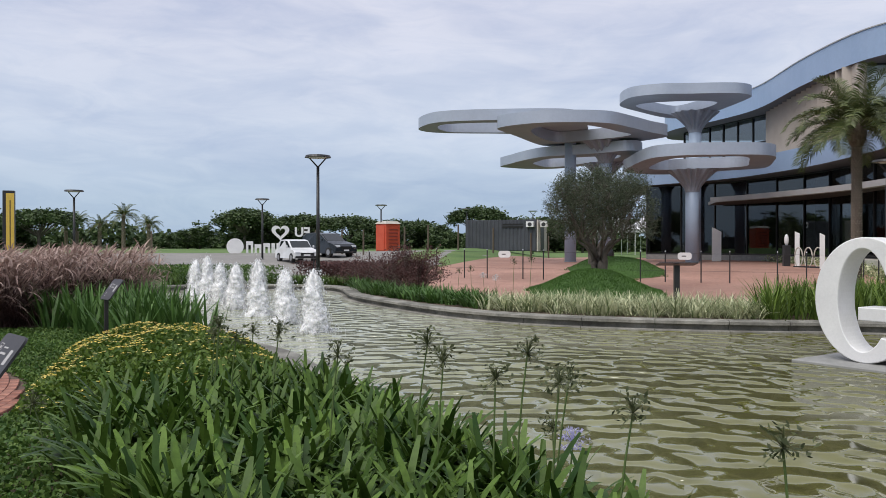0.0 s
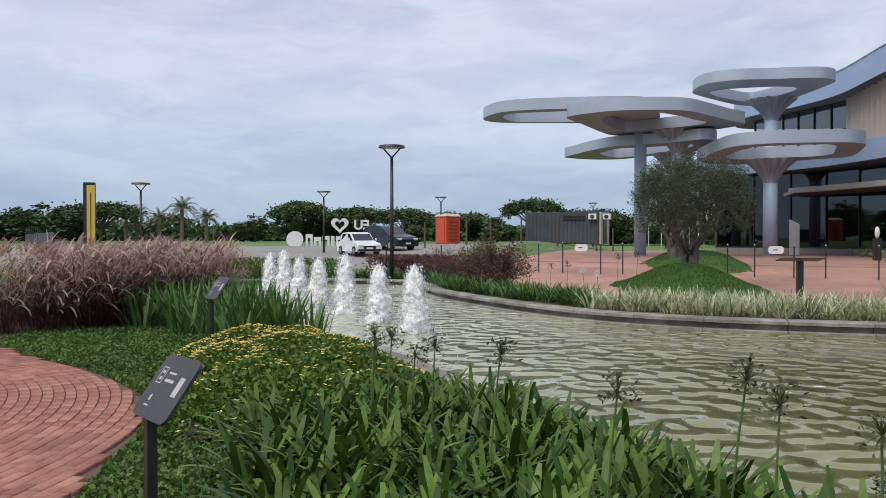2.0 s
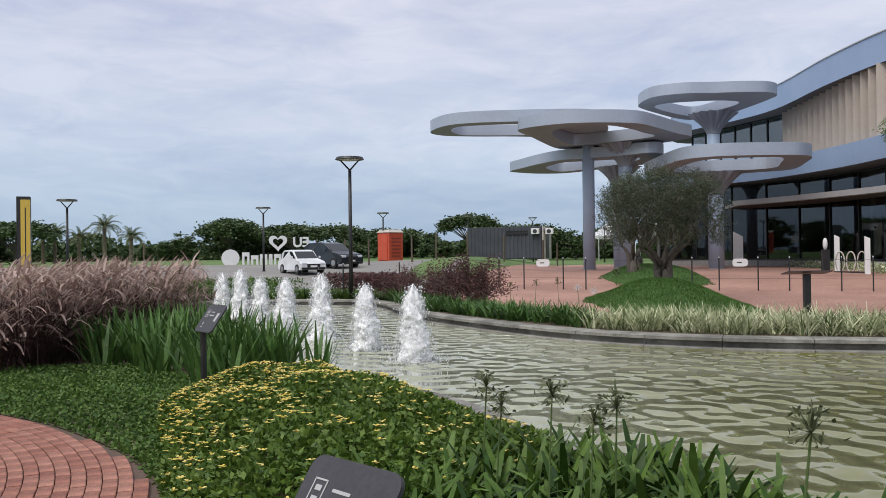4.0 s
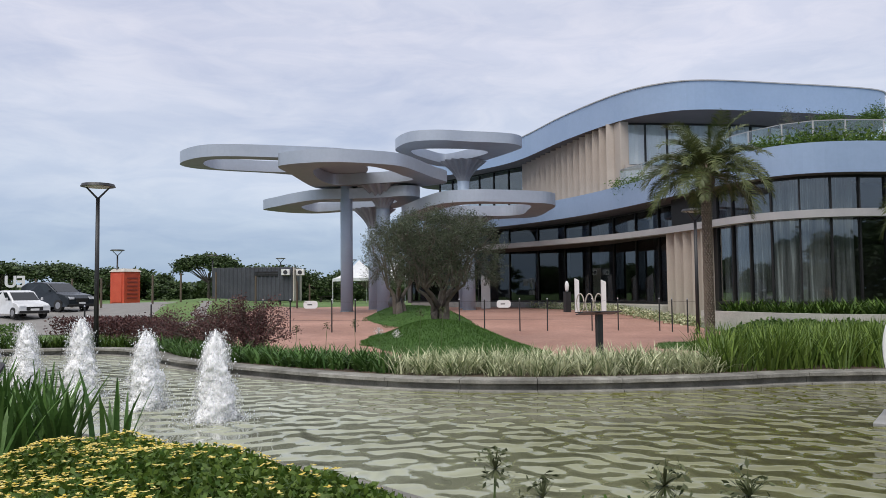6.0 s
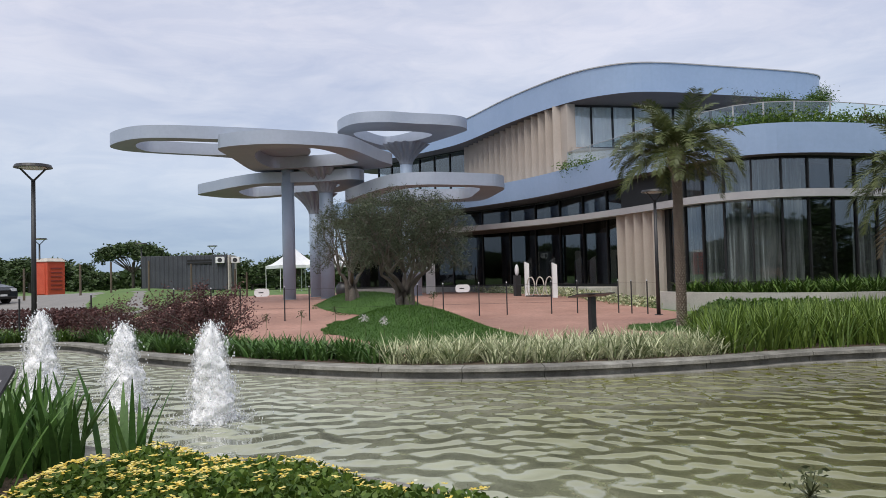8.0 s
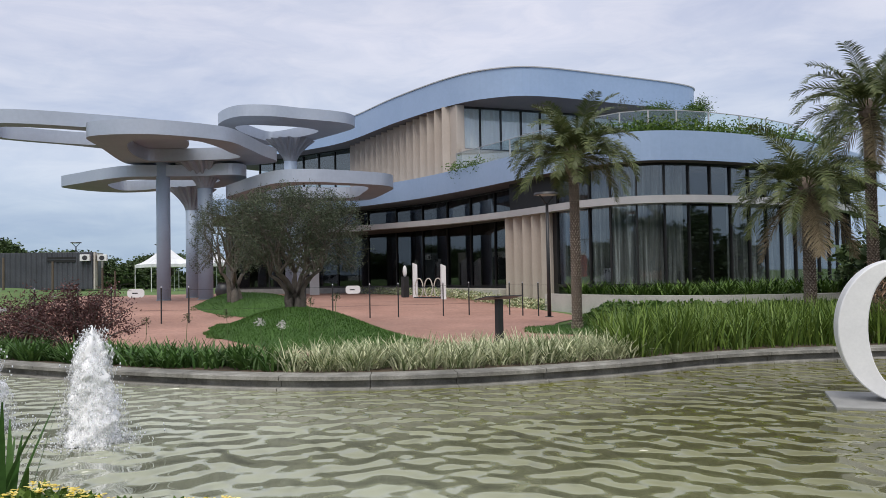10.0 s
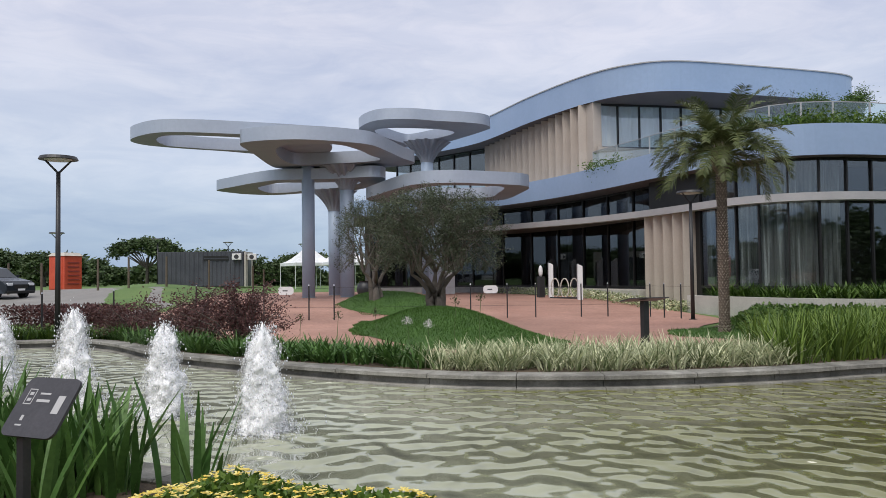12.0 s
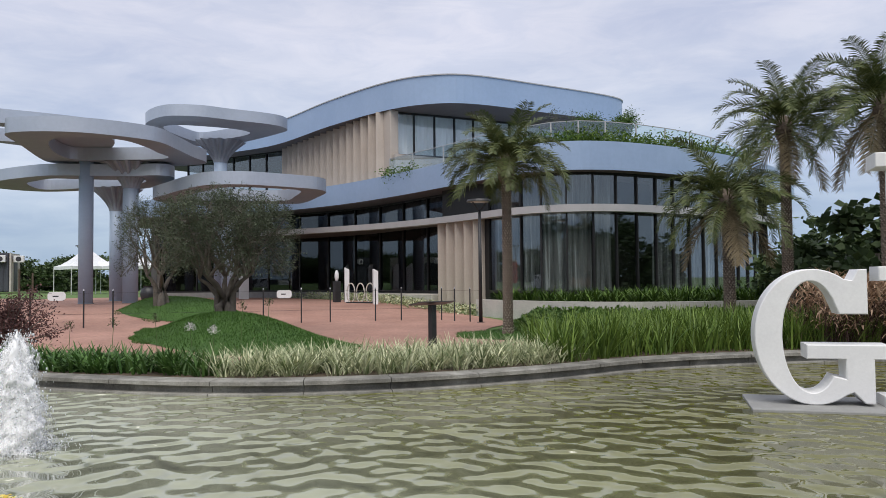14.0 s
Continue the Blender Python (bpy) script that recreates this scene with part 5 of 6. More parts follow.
def jet_parts(height, seed):
    r = np.random.default_rng(seed)
    shells = []
    for sc in (0.84, 0.98, 1.1):
        V, n, m = [], 28, 40
        for k in range(m + 1):
            s = k / m
            rad = sc * (0.11 + 0.17 * (1 - s) ** 0.8) * math.sqrt(max(0.0, 1 - (max(0, s - 0.82) / 0.18) ** 2) + 0.01)
            for j in range(n):
                a = 2 * math.pi * j / n
                at_ = Vector((math.cos(a) * 1.3, math.sin(a) * 1.3, s * 5 + seed * 7 + sc * 3))
                q = rad * (1 + 0.45 * noise.noise(at_) + 0.35 * noise.noise(at_ * 2.7) + r.normal(0, 0.05))
                V.append((q * math.cos(a), q * math.sin(a), height * s * (1 + 0.14 * noise.noise(Vector((math.cos(a) * 1.5, math.sin(a) * 1.5, seed + sc * 4)))) + r.normal(0, 0.012)))
        F = [(k * n + j, k * n + (j + 1) % n, (k + 1) * n + (j + 1) % n, (k + 1) * n + j) for k in range(m) for j in range(n)]
        shells.append((np.array(V), np.array(F)))
    n = 1900
    s = r.uniform(0, 1, n) ** 0.85
    a = r.uniform(0, 2 * math.pi, n)
    rad = (0.10 + 0.25 * (1 - s) ** 0.75) * np.abs(r.normal(0.75, 0.35, n))
    P = np.column_stack([rad * np.cos(a), rad * np.sin(a), height * s * 1.06 + r.normal(0, 0.03, n)])
    loose = r.uniform(0, 1, n) < 0.02
    P[loose, 2] *= r.uniform(1.0, 1.28, loose.sum())
    ring = int(n * 0.3)
    rr = np.abs(r.normal(0.33, 0.17, ring))
    P[:ring] = np.column_stack([rr * np.cos(a[:ring]), rr * np.sin(a[:ring]), np.abs(r.normal(0, 0.06, ring))])
    d = (r.uniform(0, 1, n) ** 2 * 0.006 + 0.002)[:, None, None]
    tet = np.array([(1, 1, 1), (1, -1, -1), (-1, 1, -1), (-1, -1, 1)], float)
    V = (P[:, None, :] + tet[None] * d * np.array([1, 1, 1.9])).reshape(-1, 3)
    b = np.arange(n)[:, None] * 4
    F = np.concatenate([b + np.array(q) for q in ((0, 1, 2), (0, 2, 3), (0, 3, 1), (1, 3, 2))])
    return shells[0], join(*shells[1:]), (V, F)


JETS = [(-4.04, 14.93, 1.15), (-5.12, 16.45, 1.12), (-6.37, 18.17, 1.25), (-7.68, 20.08, 1.12), (-8.85, 21.85, 1.22), (-10.0, 23.6, 1.18), (-11.15, 25.3, 1.2)]
for k, (x, y, h) in enumerate(JETS):
    if k < 3:
        core, sh, dr = jet_parts(1.18, k + 3)
        ob = empty("fountain_jet", pose(x, y, -0.17), "white foaming fountain jet rising from the pond", "fountain", "row of fountain jets")
        arrays("water_core", *core, M_FOAM, ob, smooth=True)
        arrays("water_veil", *sh, M_MIST, ob, "loose outer veil of water", smooth=True)
        tagged(arrays("spray", *dr, M_DROP, ob, smooth=True), kind="stuff")
        ringV = [(q * math.cos(j * math.pi / 12), q * math.sin(j * math.pi / 12), 0.014 - 0.02 * q) for q in (0.02, 0.2, 0.34, 0.48) for j in range(24)]
        ringF = [(a * 24 + j, a * 24 + (j + 1) % 24, (a + 1) * 24 + (j + 1) % 24, (a + 1) * 24 + j) for a in range(3) for j in range(24)]
        pydata("splash", ringV, ringF, M_MIST, ob, "foam spreading on the water")
        part("nozzle", rod((0, 0, -0.2), (0, 0, 0.05), 0.025, 0.018, 10), M_BLACK, ob, "black nozzle")
        ob.scale = (1, 1, h / 1.18)
        kept = kept + [ob] if k else [ob]
    else:
        copy_thing(kept[k % 3], pose(x, y, -0.17, 0, 0, 70 * k))


def plaque(x, y, height, wide, deep, azimuth, tilt, label, marks=True, shift=0.06, rise=0.1, post=0.025):
    """A tilted plate on a square post; azimuth is the way its reader stands."""
    g = gz(x, y)
    ob = empty("information_plaque", pose(x, y, g, 0, 0, azimuth), label, "sign", "garden plaques")
    part("post", box(-post, post, -post, post, -0.1, height - 0.03 - rise * 0.6, bevel=0.004), M_BLACK, ob, "black square post")
    bm = box(-wide / 2, wide / 2, -deep / 2, deep / 2, -0.008, 0.008)
    es = [e for e in bm.edges if abs(e.verts[0].co.z - e.verts[1].co.z) > 0.01]
    bmesh.ops.bevel(bm, geom=es, offset=0.045, segments=5, profile=0.5, affect="EDGES")
    pl = part("plate", bm, M_PLAQUE, ob, "dark grey plate with rounded corners")
    pl.matrix_local = pose(shift, 0, height - rise * 0.6, tilt, 0, 0) @ Matrix.Translation((0, rise, 0))
    if marks:
        bars = [(-0.37, 0.16, 0.012, 0.26), (-0.23, 0.16, 0.012, 0.26), (-0.30, 0.285, 0.15, 0.016), (-0.30, 0.035, 0.15, 0.016), (-0.30, 0.21, 0.07, 0.05), (-0.30, 0.11, 0.07, 0.05), (-0.04, 0.22, 0.20, 0.03), (-0.02, 0.10, 0.25, 0.045), (0.30, 0.05, 0.13, 0.30), (-0.24, -0.20, 0.05, 0.09), (-0.24, -0.32, 0.12, 0.025)]
        for bx, by, bw, bh in bars:
            q = part("print", box((bx - bw / 2) * wide, (bx + bw / 2) * wide, (by - bh / 2) * deep, (by + bh / 2) * deep, 0.0085, 0.0095), M_INK, pl, "pale printed mark")
    return ob


plaque(-3.02, 4.42, 0.815, 0.38, 0.33, -38, 54, "dark grey information plaque on a black post by the path")
plaque(-5.72, 10.4, 0.88, 0.38, 0.34, -42, 54, "dark grey information plaque on a black post among the irises")
plaque(3.5, 18.8, 1.09, 0.9, 0.42, 185, 10, "wide dark information board on a black post facing the plaza", False, 0.0, 0.0, 0.06)


def flower(x, y, h, lean, az, kind):
    """A bare stalk with a round head of many small stalks."""
    g = gz(x, y)
    names = {"seed": ("spent agapanthus flower head on a bare stalk", L_SEED), "lilac": ("pale lilac agapanthus flower on a green stalk", L_LILAC), "white": ("white agapanthus flower on a green stalk", L_WHITEPETAL)}
    ob = empty("agapanthus_flower", pose(x, y, g), names[kind][0], "flower", "agapanthus stalks")
    path = [Vector((lean * s * s * math.cos(az), lean * s * s * math.sin(az), h * s - 0.02)) for s in (0, 0.25, 0.5, 0.75, 1)]
    arrays("stalk", *tube(path, [0.0065, 0.006, 0.0055, 0.005, 0.0045], 6), L_STEM, ob, smooth=True)
    n = 54
    top = np.repeat(np.array(path[-1][:])[None], n, 0)
    V = blades(top, rng.uniform(0, 6.28, n), rng.uniform(0.06, 0.1, n), 0.009, rng.uniform(0, 2.2, n), 0.25, 2)
    ends = V[0].reshape(n, -1, 3)[:, -1]
    heads = leaves(ends, 0.034, 0.42, 0.2) if kind == "seed" else join(*[leaves(ends, 0.024, 0.5, 0.3) for _ in range(2)])
    arrays("umbel", *join(V, heads), names[kind][1], ob)


for x, y, h, ln, az, kind in [(-2.29, 6.06, 0.9, 0.05, 1, "seed"), (-1.49, 5.1, 0.95, 0.06, 0.2, "seed"), (-0.91, 4.43, 0.9, 0.06, 0.5, "seed"), (-0.41, 4.42, 0.98, 0.08, 0.3, "seed"), (-0.26, 4.29, 0.9, 0.05, 0.9, "seed"), (0.06, 4.05, 0.85, 0.06, 1.4, "seed"), (0.17, 4.11, 0.98, 0.07, 0.4, "seed"),
                              (0.4, 4.85, 1.02, 0.05, 2.0, "seed"), (0.37, 4.42, 1.02, 0.1, 0.4, "seed"), (0.44, 4.5, 0.94, 0.06, 0.7, "lilac"), (0.35, 3.83, 0.88, 0.05, 0.6, "seed"), (0.63, 3.56, 0.8, 0.08, 0.3, "seed"), (1.15, 2.8, 0.85, 0.05, 2.2, "seed"), (1.5, 2.6, 0.8, 0.1, 0.4, "seed"),
                              (-2.63, 6.91, 0.8, 0.03, 0.5, "seed"), (-2.55, 6.6, 0.75, 0.04, 0.2, "seed"), (-2.11, 5.95, 0.8, 0.05, 0.9, "seed"), (-1.98, 6.04, 0.85, 0.03, 1, "seed"), (-3.1, 5.1, 0.45, 0.08, 3.4, "seed")]:
    flower(x, y, h, ln, az, kind)
for x, y, h, kind in [(-1.4, 20.2, 0.95, "seed"), (-1.9, 21.6, 0.9, "seed"), (-1.0, 19.4, 0.8, "white"), (-0.3, 19.0, 1.15, "seed"), (0.1, 18.8, 1.2, "seed"), (-2.5, 22.6, 0.85, "seed"), (-0.7, 19.2, 0.75, "white")]:
    flower(x, y, h, 0.05, x * 3, kind)


# ---------- plaza things ----------
def post_at(x, y, sign=False):
    g = gz(x, y)
    ob = empty("fence_post", pose(x, y, g), "thin black metal fence post with a cable eye" if not sign else "thin black fence post carrying a small white sign", "post", "plaza fence posts")
    part("shaft", rod((0, 0, -0.05), (0, 0, 1.3), 0.026, 0.026, 8), M_BLACK, ob)
    part("foot", rod((0, 0, 0.0), (0, 0, 0.025), 0.06, 0.055, 12), M_BLACK, ob)
    part("cap", rod((0, 0, 1.3), (0, 0, 1.35), 0.03, 0.014, 8), M_RIM, ob, "metal cap")
    return ob


FENCE = [(-8.6, 30.6), (-6.9, 33.2), (-4.3, 35.7), (-2.99, 35.4), (-1.95, 35.2), (-0.35, 34.9), (0.55, 34.7), (4.6, 33.9), (5.6, 33.75), (7.0, 33.5), (8.1, 33.3), (9.85, 32.9), (10.9, 32.7), (12.35, 32.0), (12.5, 31.3), (12.75, 30.6), (13.1, 30.4)]
for x, y in FENCE:
    post_at(x, y)
for a, b in zip(FENCE[2:], FENCE[3:]):
    if math.dist(a, b) < 3 or a[0] == 0.55:
        for z in (0.5, 1.22):
            cable = part("fence_cable", rod((*a, gz(*a) + z), (*b, gz(*b) + z), 0.004, 0.004, 5), M_BLACK)
            tagged(cable, "thin dark steel cable between fence posts", "cable", "fence cables")


def rounded_sign(x, y, z):
    bm = box(-0.28, 0.28, -0.008, 0.008, -0.15, 0.15)
    es = [e for e in bm.edges if abs(e.verts[0].co.y - e.verts[1].co.y) > 0.01]
    bmesh.ops.bevel(bm, geom=es, offset=0.11, segments=5, profile=0.5, affect="EDGES")
    ob = part("hanging_sign", bm, M_WHITE)
    ob.matrix_world = pose(x, y, z, 0, 0, -14)
    tagged(ob, "small white rounded sign hung on the fence cable", "sign", "fence signs")
    part("print", box(-0.12, 0.06, -0.0105, -0.0085, -0.02, 0.02), M_BLACK, ob, "dark printed line")


rounded_sign(-1.17, 35.05, gz(-1.17, 35.05) + 1.12)
rounded_sign(6.36, 33.6, gz(6.36, 33.6) + 1.12)


def pylon(x, y, w, d, h, slant, yaw, label):
    V = [(-w / 2, -d / 2, 0), (w / 2, -d / 2, 0), (w / 2, d / 2, 0), (-w / 2, d / 2, 0), (-w / 2, -d / 2, h), (w / 2, -d / 2, h - slant), (w / 2, d / 2, h - slant), (-w / 2, d / 2, h)]
    bm = bmesh.new()
    vs = [bm.verts.new(v) for v in V]
    for f in ((3, 2, 1, 0), (4, 5, 6, 7), (0, 1, 5, 4), (1, 2, 6, 5), (2, 3, 7, 6), (3, 0, 4, 7)):
        bm.faces.new([vs[q] for q in f])
    bmesh.ops.bevel(bm, geom=list(bm.edges), offset=0.01, segments=1, affect="EDGES")
    ob = part("pylon", bm, M_WHITE)
    ob.matrix_world = pose(x, y, gz(x, y), 0, 0, yaw)
    tagged(ob, label, "pylon", "white pylons")


pylon(12.55, 56.0, 0.62, 0.18, 2.4, 0.35, -12, "white slanted-top information pylon on the plaza")
pylon(14.1, 44.0, 0.24, 0.4, 1.9, 0.12, -20, "narrow white upright panel by the bicycle rack")
pylon(14.55, 41.6, 0.24, 0.4, 1.85, 0.12, -20, "narrow white upright panel beside the planter")
rack = empty("bicycle_rack", pose(14.2, 42.6, gz(14.2, 42.6), 0, 0, -50) @ Matrix.Diagonal((1.5, 1.5, 1.5, 1)), "pale metal hoop bicycle rack", "bicycle rack")
part("base_bar", box(-0.55, 0.55, -0.03, 0.03, 0.02, 0.07), M_BLACK, rack)
for k in range(3):
    hoop = [Vector((-0.36 + 0.36 * k + 0.15 * math.cos(a), 0, 0.38 + 0.34 * math.sin(a))) for a in np.linspace(-math.pi / 2, 1.5 * math.pi, 22)]
    arrays("hoop", *tube(hoop, [0.022] * 22, 6), M_CREAM, rack, smooth=True)
bust = empty("dark_pedestal", pose(13.6, 44.2, gz(13.6, 44.2)) @ Matrix.Diagonal((1.5, 1.5, 1.6, 1)), "dark pedestal with a small white ornament", "pedestal")
part("plinth", box(-0.11, 0.11, -0.11, 0.11, -0.02, 0.72, bevel=0.01), M_BLACK, bust)
pydata("ornament", *ball(0.08, 0.2, 12, (0, 0, 0.9)), M_WHITE, bust, "white ornament", True)
urn = empty("urn", pose(4.2, 45.5, gz(4.2, 45.5)), "large dark urn planter near the columns", "urn")
prof = [(0.18, 0), (0.34, 0.3), (0.42, 0.6), (0.36, 0.85), (0.24, 0.95), (0.3, 1.02)]
pydata("body", [(r * math.cos(k * math.pi / 10), r * math.sin(k * math.pi / 10), z) for r, z in prof for k in range(20)], [(a * 20 + k, a * 20 + (k + 1) % 20, (a + 1) * 20 + (k + 1) % 20, (a + 1) * 20 + k) for a in range(5) for k in range(20)], M_BLACK, urn, smooth=True)
BEDWALL = [tuple(p) for p in spline([(16.3, 62), (16.2, 52), (16.0, 46), (15.6, 41), (15.2, 36.5), (15.4, 34)], False, 5)]
P = np.concatenate([np.array(BEDWALL)[rng.integers(0, len(BEDWALL), 5000)] + rng.normal(0, 0.3, (5000, 2))])
P = on_ground(P)
P[:, 2] += rng.uniform(0, 0.42, len(P))
bed("facade_planting", leaves(P, 0.13, 0.5, 0.4), L_LIRI, "low mixed variegated planting along the plinth", "plants")


# ---------- lamps ----------
def street_lamp(x, y, h, label, s=1.0):
    g = gz(x, y)
    ob = empty("street_lamp", pose(x, y, g), label, "street lamp", "street lamps")
    part("pole", rod((0, 0, -0.1), (0, 0, h - 0.4), 0.075 * s, 0.055 * s, 14), M_BLACK, ob, smooth=True)
    part("foot", rod((0, 0, 0), (0, 0, 0.05), 0.16, 0.15, 16), M_BLACK, ob)
    for sd in (-1, 1):
        part("arm", rod((0, 0, h - 0.45), (sd * 0.36 * s, 0, h - 0.06), 0.03 * s, 0.025 * s, 8), M_BLACK, ob)
    hd = part("head", rod((0, 0, h - 0.08), (0, 0, h), 0.5 * s, 0.46 * s, 28), M_BLACK, ob, "flat round lamp head")
    part("lens", rod((0, 0, h - 0.10), (0, 0, h - 0.081), 0.34 * s, 0.36 * s, 24), M_LENS, hd, "pale diffuser")
    return ob


street_lamp(-8.0, 29.1, 4.95, "tall black street lamp with flat round head beside the pond")
street_lamp(12.75, 29.9, 4.7, "black street lamp by the palm and the facade")
for x, y, z in [(-18.7, 52.7, 4.75), (-24.6, 39.8, 4.5), (-12.7, 64.6, 4.9), (-6.5, 75.5, 5.05), (-0.2, 85.7, 5.25), (7.5, 88, 5.2)]:
    street_lamp(x, y, z - gz(x, y), "distant black street lamp with flat round head")

# ---------- car park and beyond ----------
totem = empty("sign_totem", pose(-12.67, 18.0, gz(-12.67, 18.0), 0, 0, 25) @ Matrix.Diagonal((0.5, 0.5, 0.675, 1)), "tall narrow yellow and black sign totem", "sign")
part("body", box(-0.26, 0.26, -0.16, 0.16, -0.1, 4.25, bevel=0.02), M_BLACK, totem)
part("panel", box(-0.10, 0.262, -0.175, -0.161, 0.2, 4.15), M_YELLOW, totem, "yellow panel")
part("stripe", box(0.06, 0.10, -0.182, -0.176, 0.5, 3.9), M_BLACK, totem)

toilet = empty("portable_toilet", pose(-12.2, 65.0, gz(-12.2, 65.0), 0, 0, -42) @ Matrix.Diagonal((1.17, 1.17, 1.14, 1)), "orange-red portable toilet cabin with pale roof", "portable toilet")
part("cabin", box(-0.62, 0.62, -0.62, 0.62, 0.08, 2.1, bevel=0.03), M_RED, toilet)
part("base", box(-0.66, 0.66, -0.66, 0.66, -0.05, 0.08, bevel=0.02), M_BLACK, toilet)
part("door", box(-0.45, 0.45, -0.66, -0.625, 0.15, 1.95, bevel=0.01), M_RED, toilet, "door")
for k in range(6):
    part("vent_slat", box(0.625, 0.65, -0.4, 0.4, 0.4 + k * 0.25, 0.48 + k * 0.25), M_REDDARK, toilet)
pydata("roof", [(-0.68, -0.68, 2.1), (0.68, -0.68, 2.1), (0.68, 0.68, 2.1), (-0.68, 0.68, 2.1), (-0.5, -0.5, 2.3), (0.5, -0.5, 2.3), (0.5, 0.5, 2.3), (-0.5, 0.5, 2.3)], [(3, 2, 1, 0), (4, 5, 6, 7), (0, 1, 5, 4), (1, 2, 6, 5), (2, 3, 7, 6), (3, 0, 4, 7)], M_CREAM, toilet, "pale roof")

cont = empty("shipping_container", pose(-2.7, 74.0, gz(-2.7, 74.0), 0, 0, -17) @ Matrix.Diagonal((1.18, 1.18, 1.12, 1)), "dark corrugated shipping container used as a cabin", "container")
pts = []
for k in range(0, 76):
    x = -2.9 + 5.8 * k / 75
    pts.append((x, -1.22 - (0.045 if (k // 2) % 2 else 0.0)))
strip("side_wall", pts, 0.1, 2.6, 0.02, M_CONT, cont)
part("body", box(-2.95, 2.95, -1.2, 1.2, 0.05, 2.62, bevel=0.02), M_CONT, cont)
part("end_wall", box(2.96, 3.05, -1.2, 1.2, 0.05, 2.6), M_CREAM, cont, "pale end wall")
part("door", box(3.05, 3.08, -0.5, 0.4, 0.1, 2.1), M_FRAME, cont, "dark doorway")
part("window", box(0.2, 1.9, -1.30, -1.24, 1.95, 2.3), M_FRAME, cont, "narrow window")
part("window_rail", box(0.2, 1.9, -1.31, -1.30, 2.1, 2.14), M_CONT, cont)
for x0, y0 in ((2.2, -1.55), (3.1, -0.9)):
    ac = part("air_conditioner", box(x0, x0 + 0.6, y0, y0 + 0.3, 2.0, 2.45, bevel=0.02), M_WHITE, cont, "white air conditioner box")
    part("fan_grille", rod((x0 + 0.3, y0 - 0.012, 2.22), (x0 + 0.3, y0 - 0.002, 2.22), 0.16, 0.16, 20), M_PLAQUE, ac)


def car(x, y, yaw, L, W, H, paint, label, tall):
    g = gz(x, y)
    ob = empty("car", pose(x, y, g, 0, 0, yaw), label, "car", "parked cars")
    hood = H * (0.60 if tall else 0.58)
    side = [(-L / 2, 0.35), (-L / 2 + 0.05, hood * 0.95), (-L / 2 + 0.35, hood + 0.08), (-L * 0.40, H * 0.86), (-L * 0.30, H * 0.98), (-L * 0.05, H), (L * 0.08, H * 0.95), (L * 0.24, hood + 0.1), (L * 0.30, hood + 0.02), (L * 0.44, hood * 0.9), (L / 2 - 0.02, hood * 0.72), (L / 2, 0.4), (L / 2 - 0.1, 0.26), (-L / 2 + 0.1, 0.26)]
    V, F = [], []
    n = len(side)
    for yy, k in ((-0.5, 1), (-0.47, 0), (0.47, 0), (0.5, 1)):
        for (px, pz) in side:
            inset = 0.13 if pz > hood + 0.05 else 0.0
            V.append((px * (1 if not k else 0.985), yy * W * (1 - inset * 1.1), pz if not k else 0.26 + (pz - 0.26) * 0.97))
    for a in range(3):
        F += [(a * n + j, a * n + (j + 1) % n, (a + 1) * n + (j + 1) % n, (a + 1) * n + j) for j in range(n)]
    F += [tuple(range(n - 1, -1, -1)), tuple(3 * n + j for j in range(n))]
    bm = bmesh.new()
    vs = [bm.verts.new(v) for v in V]
    for f in F:
        bm.faces.new([vs[q] for q in f])
    bmesh.ops.recalc_face_normals(bm, faces=bm.faces)
    bmesh.ops.triangulate(bm, faces=[f for f in bm.faces if len(f.verts) > 4])
    part("body", bm, paint, ob, smooth=False)
    zt, zb = H * 0.93, hood + 0.1
    pydata("windscreen", [(L * 0.095, -0.37 * W, zt), (L * 0.095, 0.37 * W, zt), (L * 0.25, 0.40 * W, zb), (L * 0.25, -0.40 * W, zb)], [(0, 3, 2, 1)], M_CARGLASS, ob, "dark windscreen")
    for sd in (-1, 1):
        yy = sd * W * 0.44
        pydata("side_window", [(-L * 0.33, yy, zb), (L * 0.2, yy, zb), (L * 0.06, yy * 0.98, zt), (-L * 0.27, yy * 0.98, zt)], [(0, 1, 2, 3)], M_CARGLASS, ob, "dark side windows")
        part("headlight", box(L / 2 - 0.16, L / 2 - 0.005, sd * W * 0.36 - 0.17, sd * W * 0.36 + 0.17, hood * 0.66, hood * 0.8, bevel=0.02), M_HEADLIGHT, ob, "headlight")
        part("mirror", box(L * 0.17, L * 0.2, sd * W * 0.5 - 0.02 + sd * 0.06, sd * W * 0.5 + 0.02 + sd * 0.12, hood + 0.08, hood + 0.24, bevel=0.02) if sd > 0 else box(L * 0.17, L * 0.2, -W * 0.5 - 0.14, -W * 0.5 - 0.04, hood + 0.08, hood + 0.24, bevel=0.02), paint, ob)
        for wx in (-L * 0.31, L * 0.32):
            r = 0.34 if tall else 0.30
            wh = part("wheel", rod((wx, sd * (W / 2 - 0.2), r), (wx, sd * (W / 2 + 0.01), r), r, r, 20), M_TYRE, ob, "black tyre")
            part("wheel_rim", rod((wx, sd * (W / 2), r), (wx, sd * (W / 2 + 0.02), r), r * 0.62, r * 0.6, 14), M_RIM, wh, "alloy rim")
    part("grille", box(L / 2 - 0.03, L / 2 + 0.012, -0.42, 0.42, hood * 0.5, hood * 0.72), M_FRAME, ob)
    part("number_plate", box(L / 2 + 0.012, L / 2 + 0.03, -0.22, 0.22, 0.42, 0.53), M_WHITE, ob)
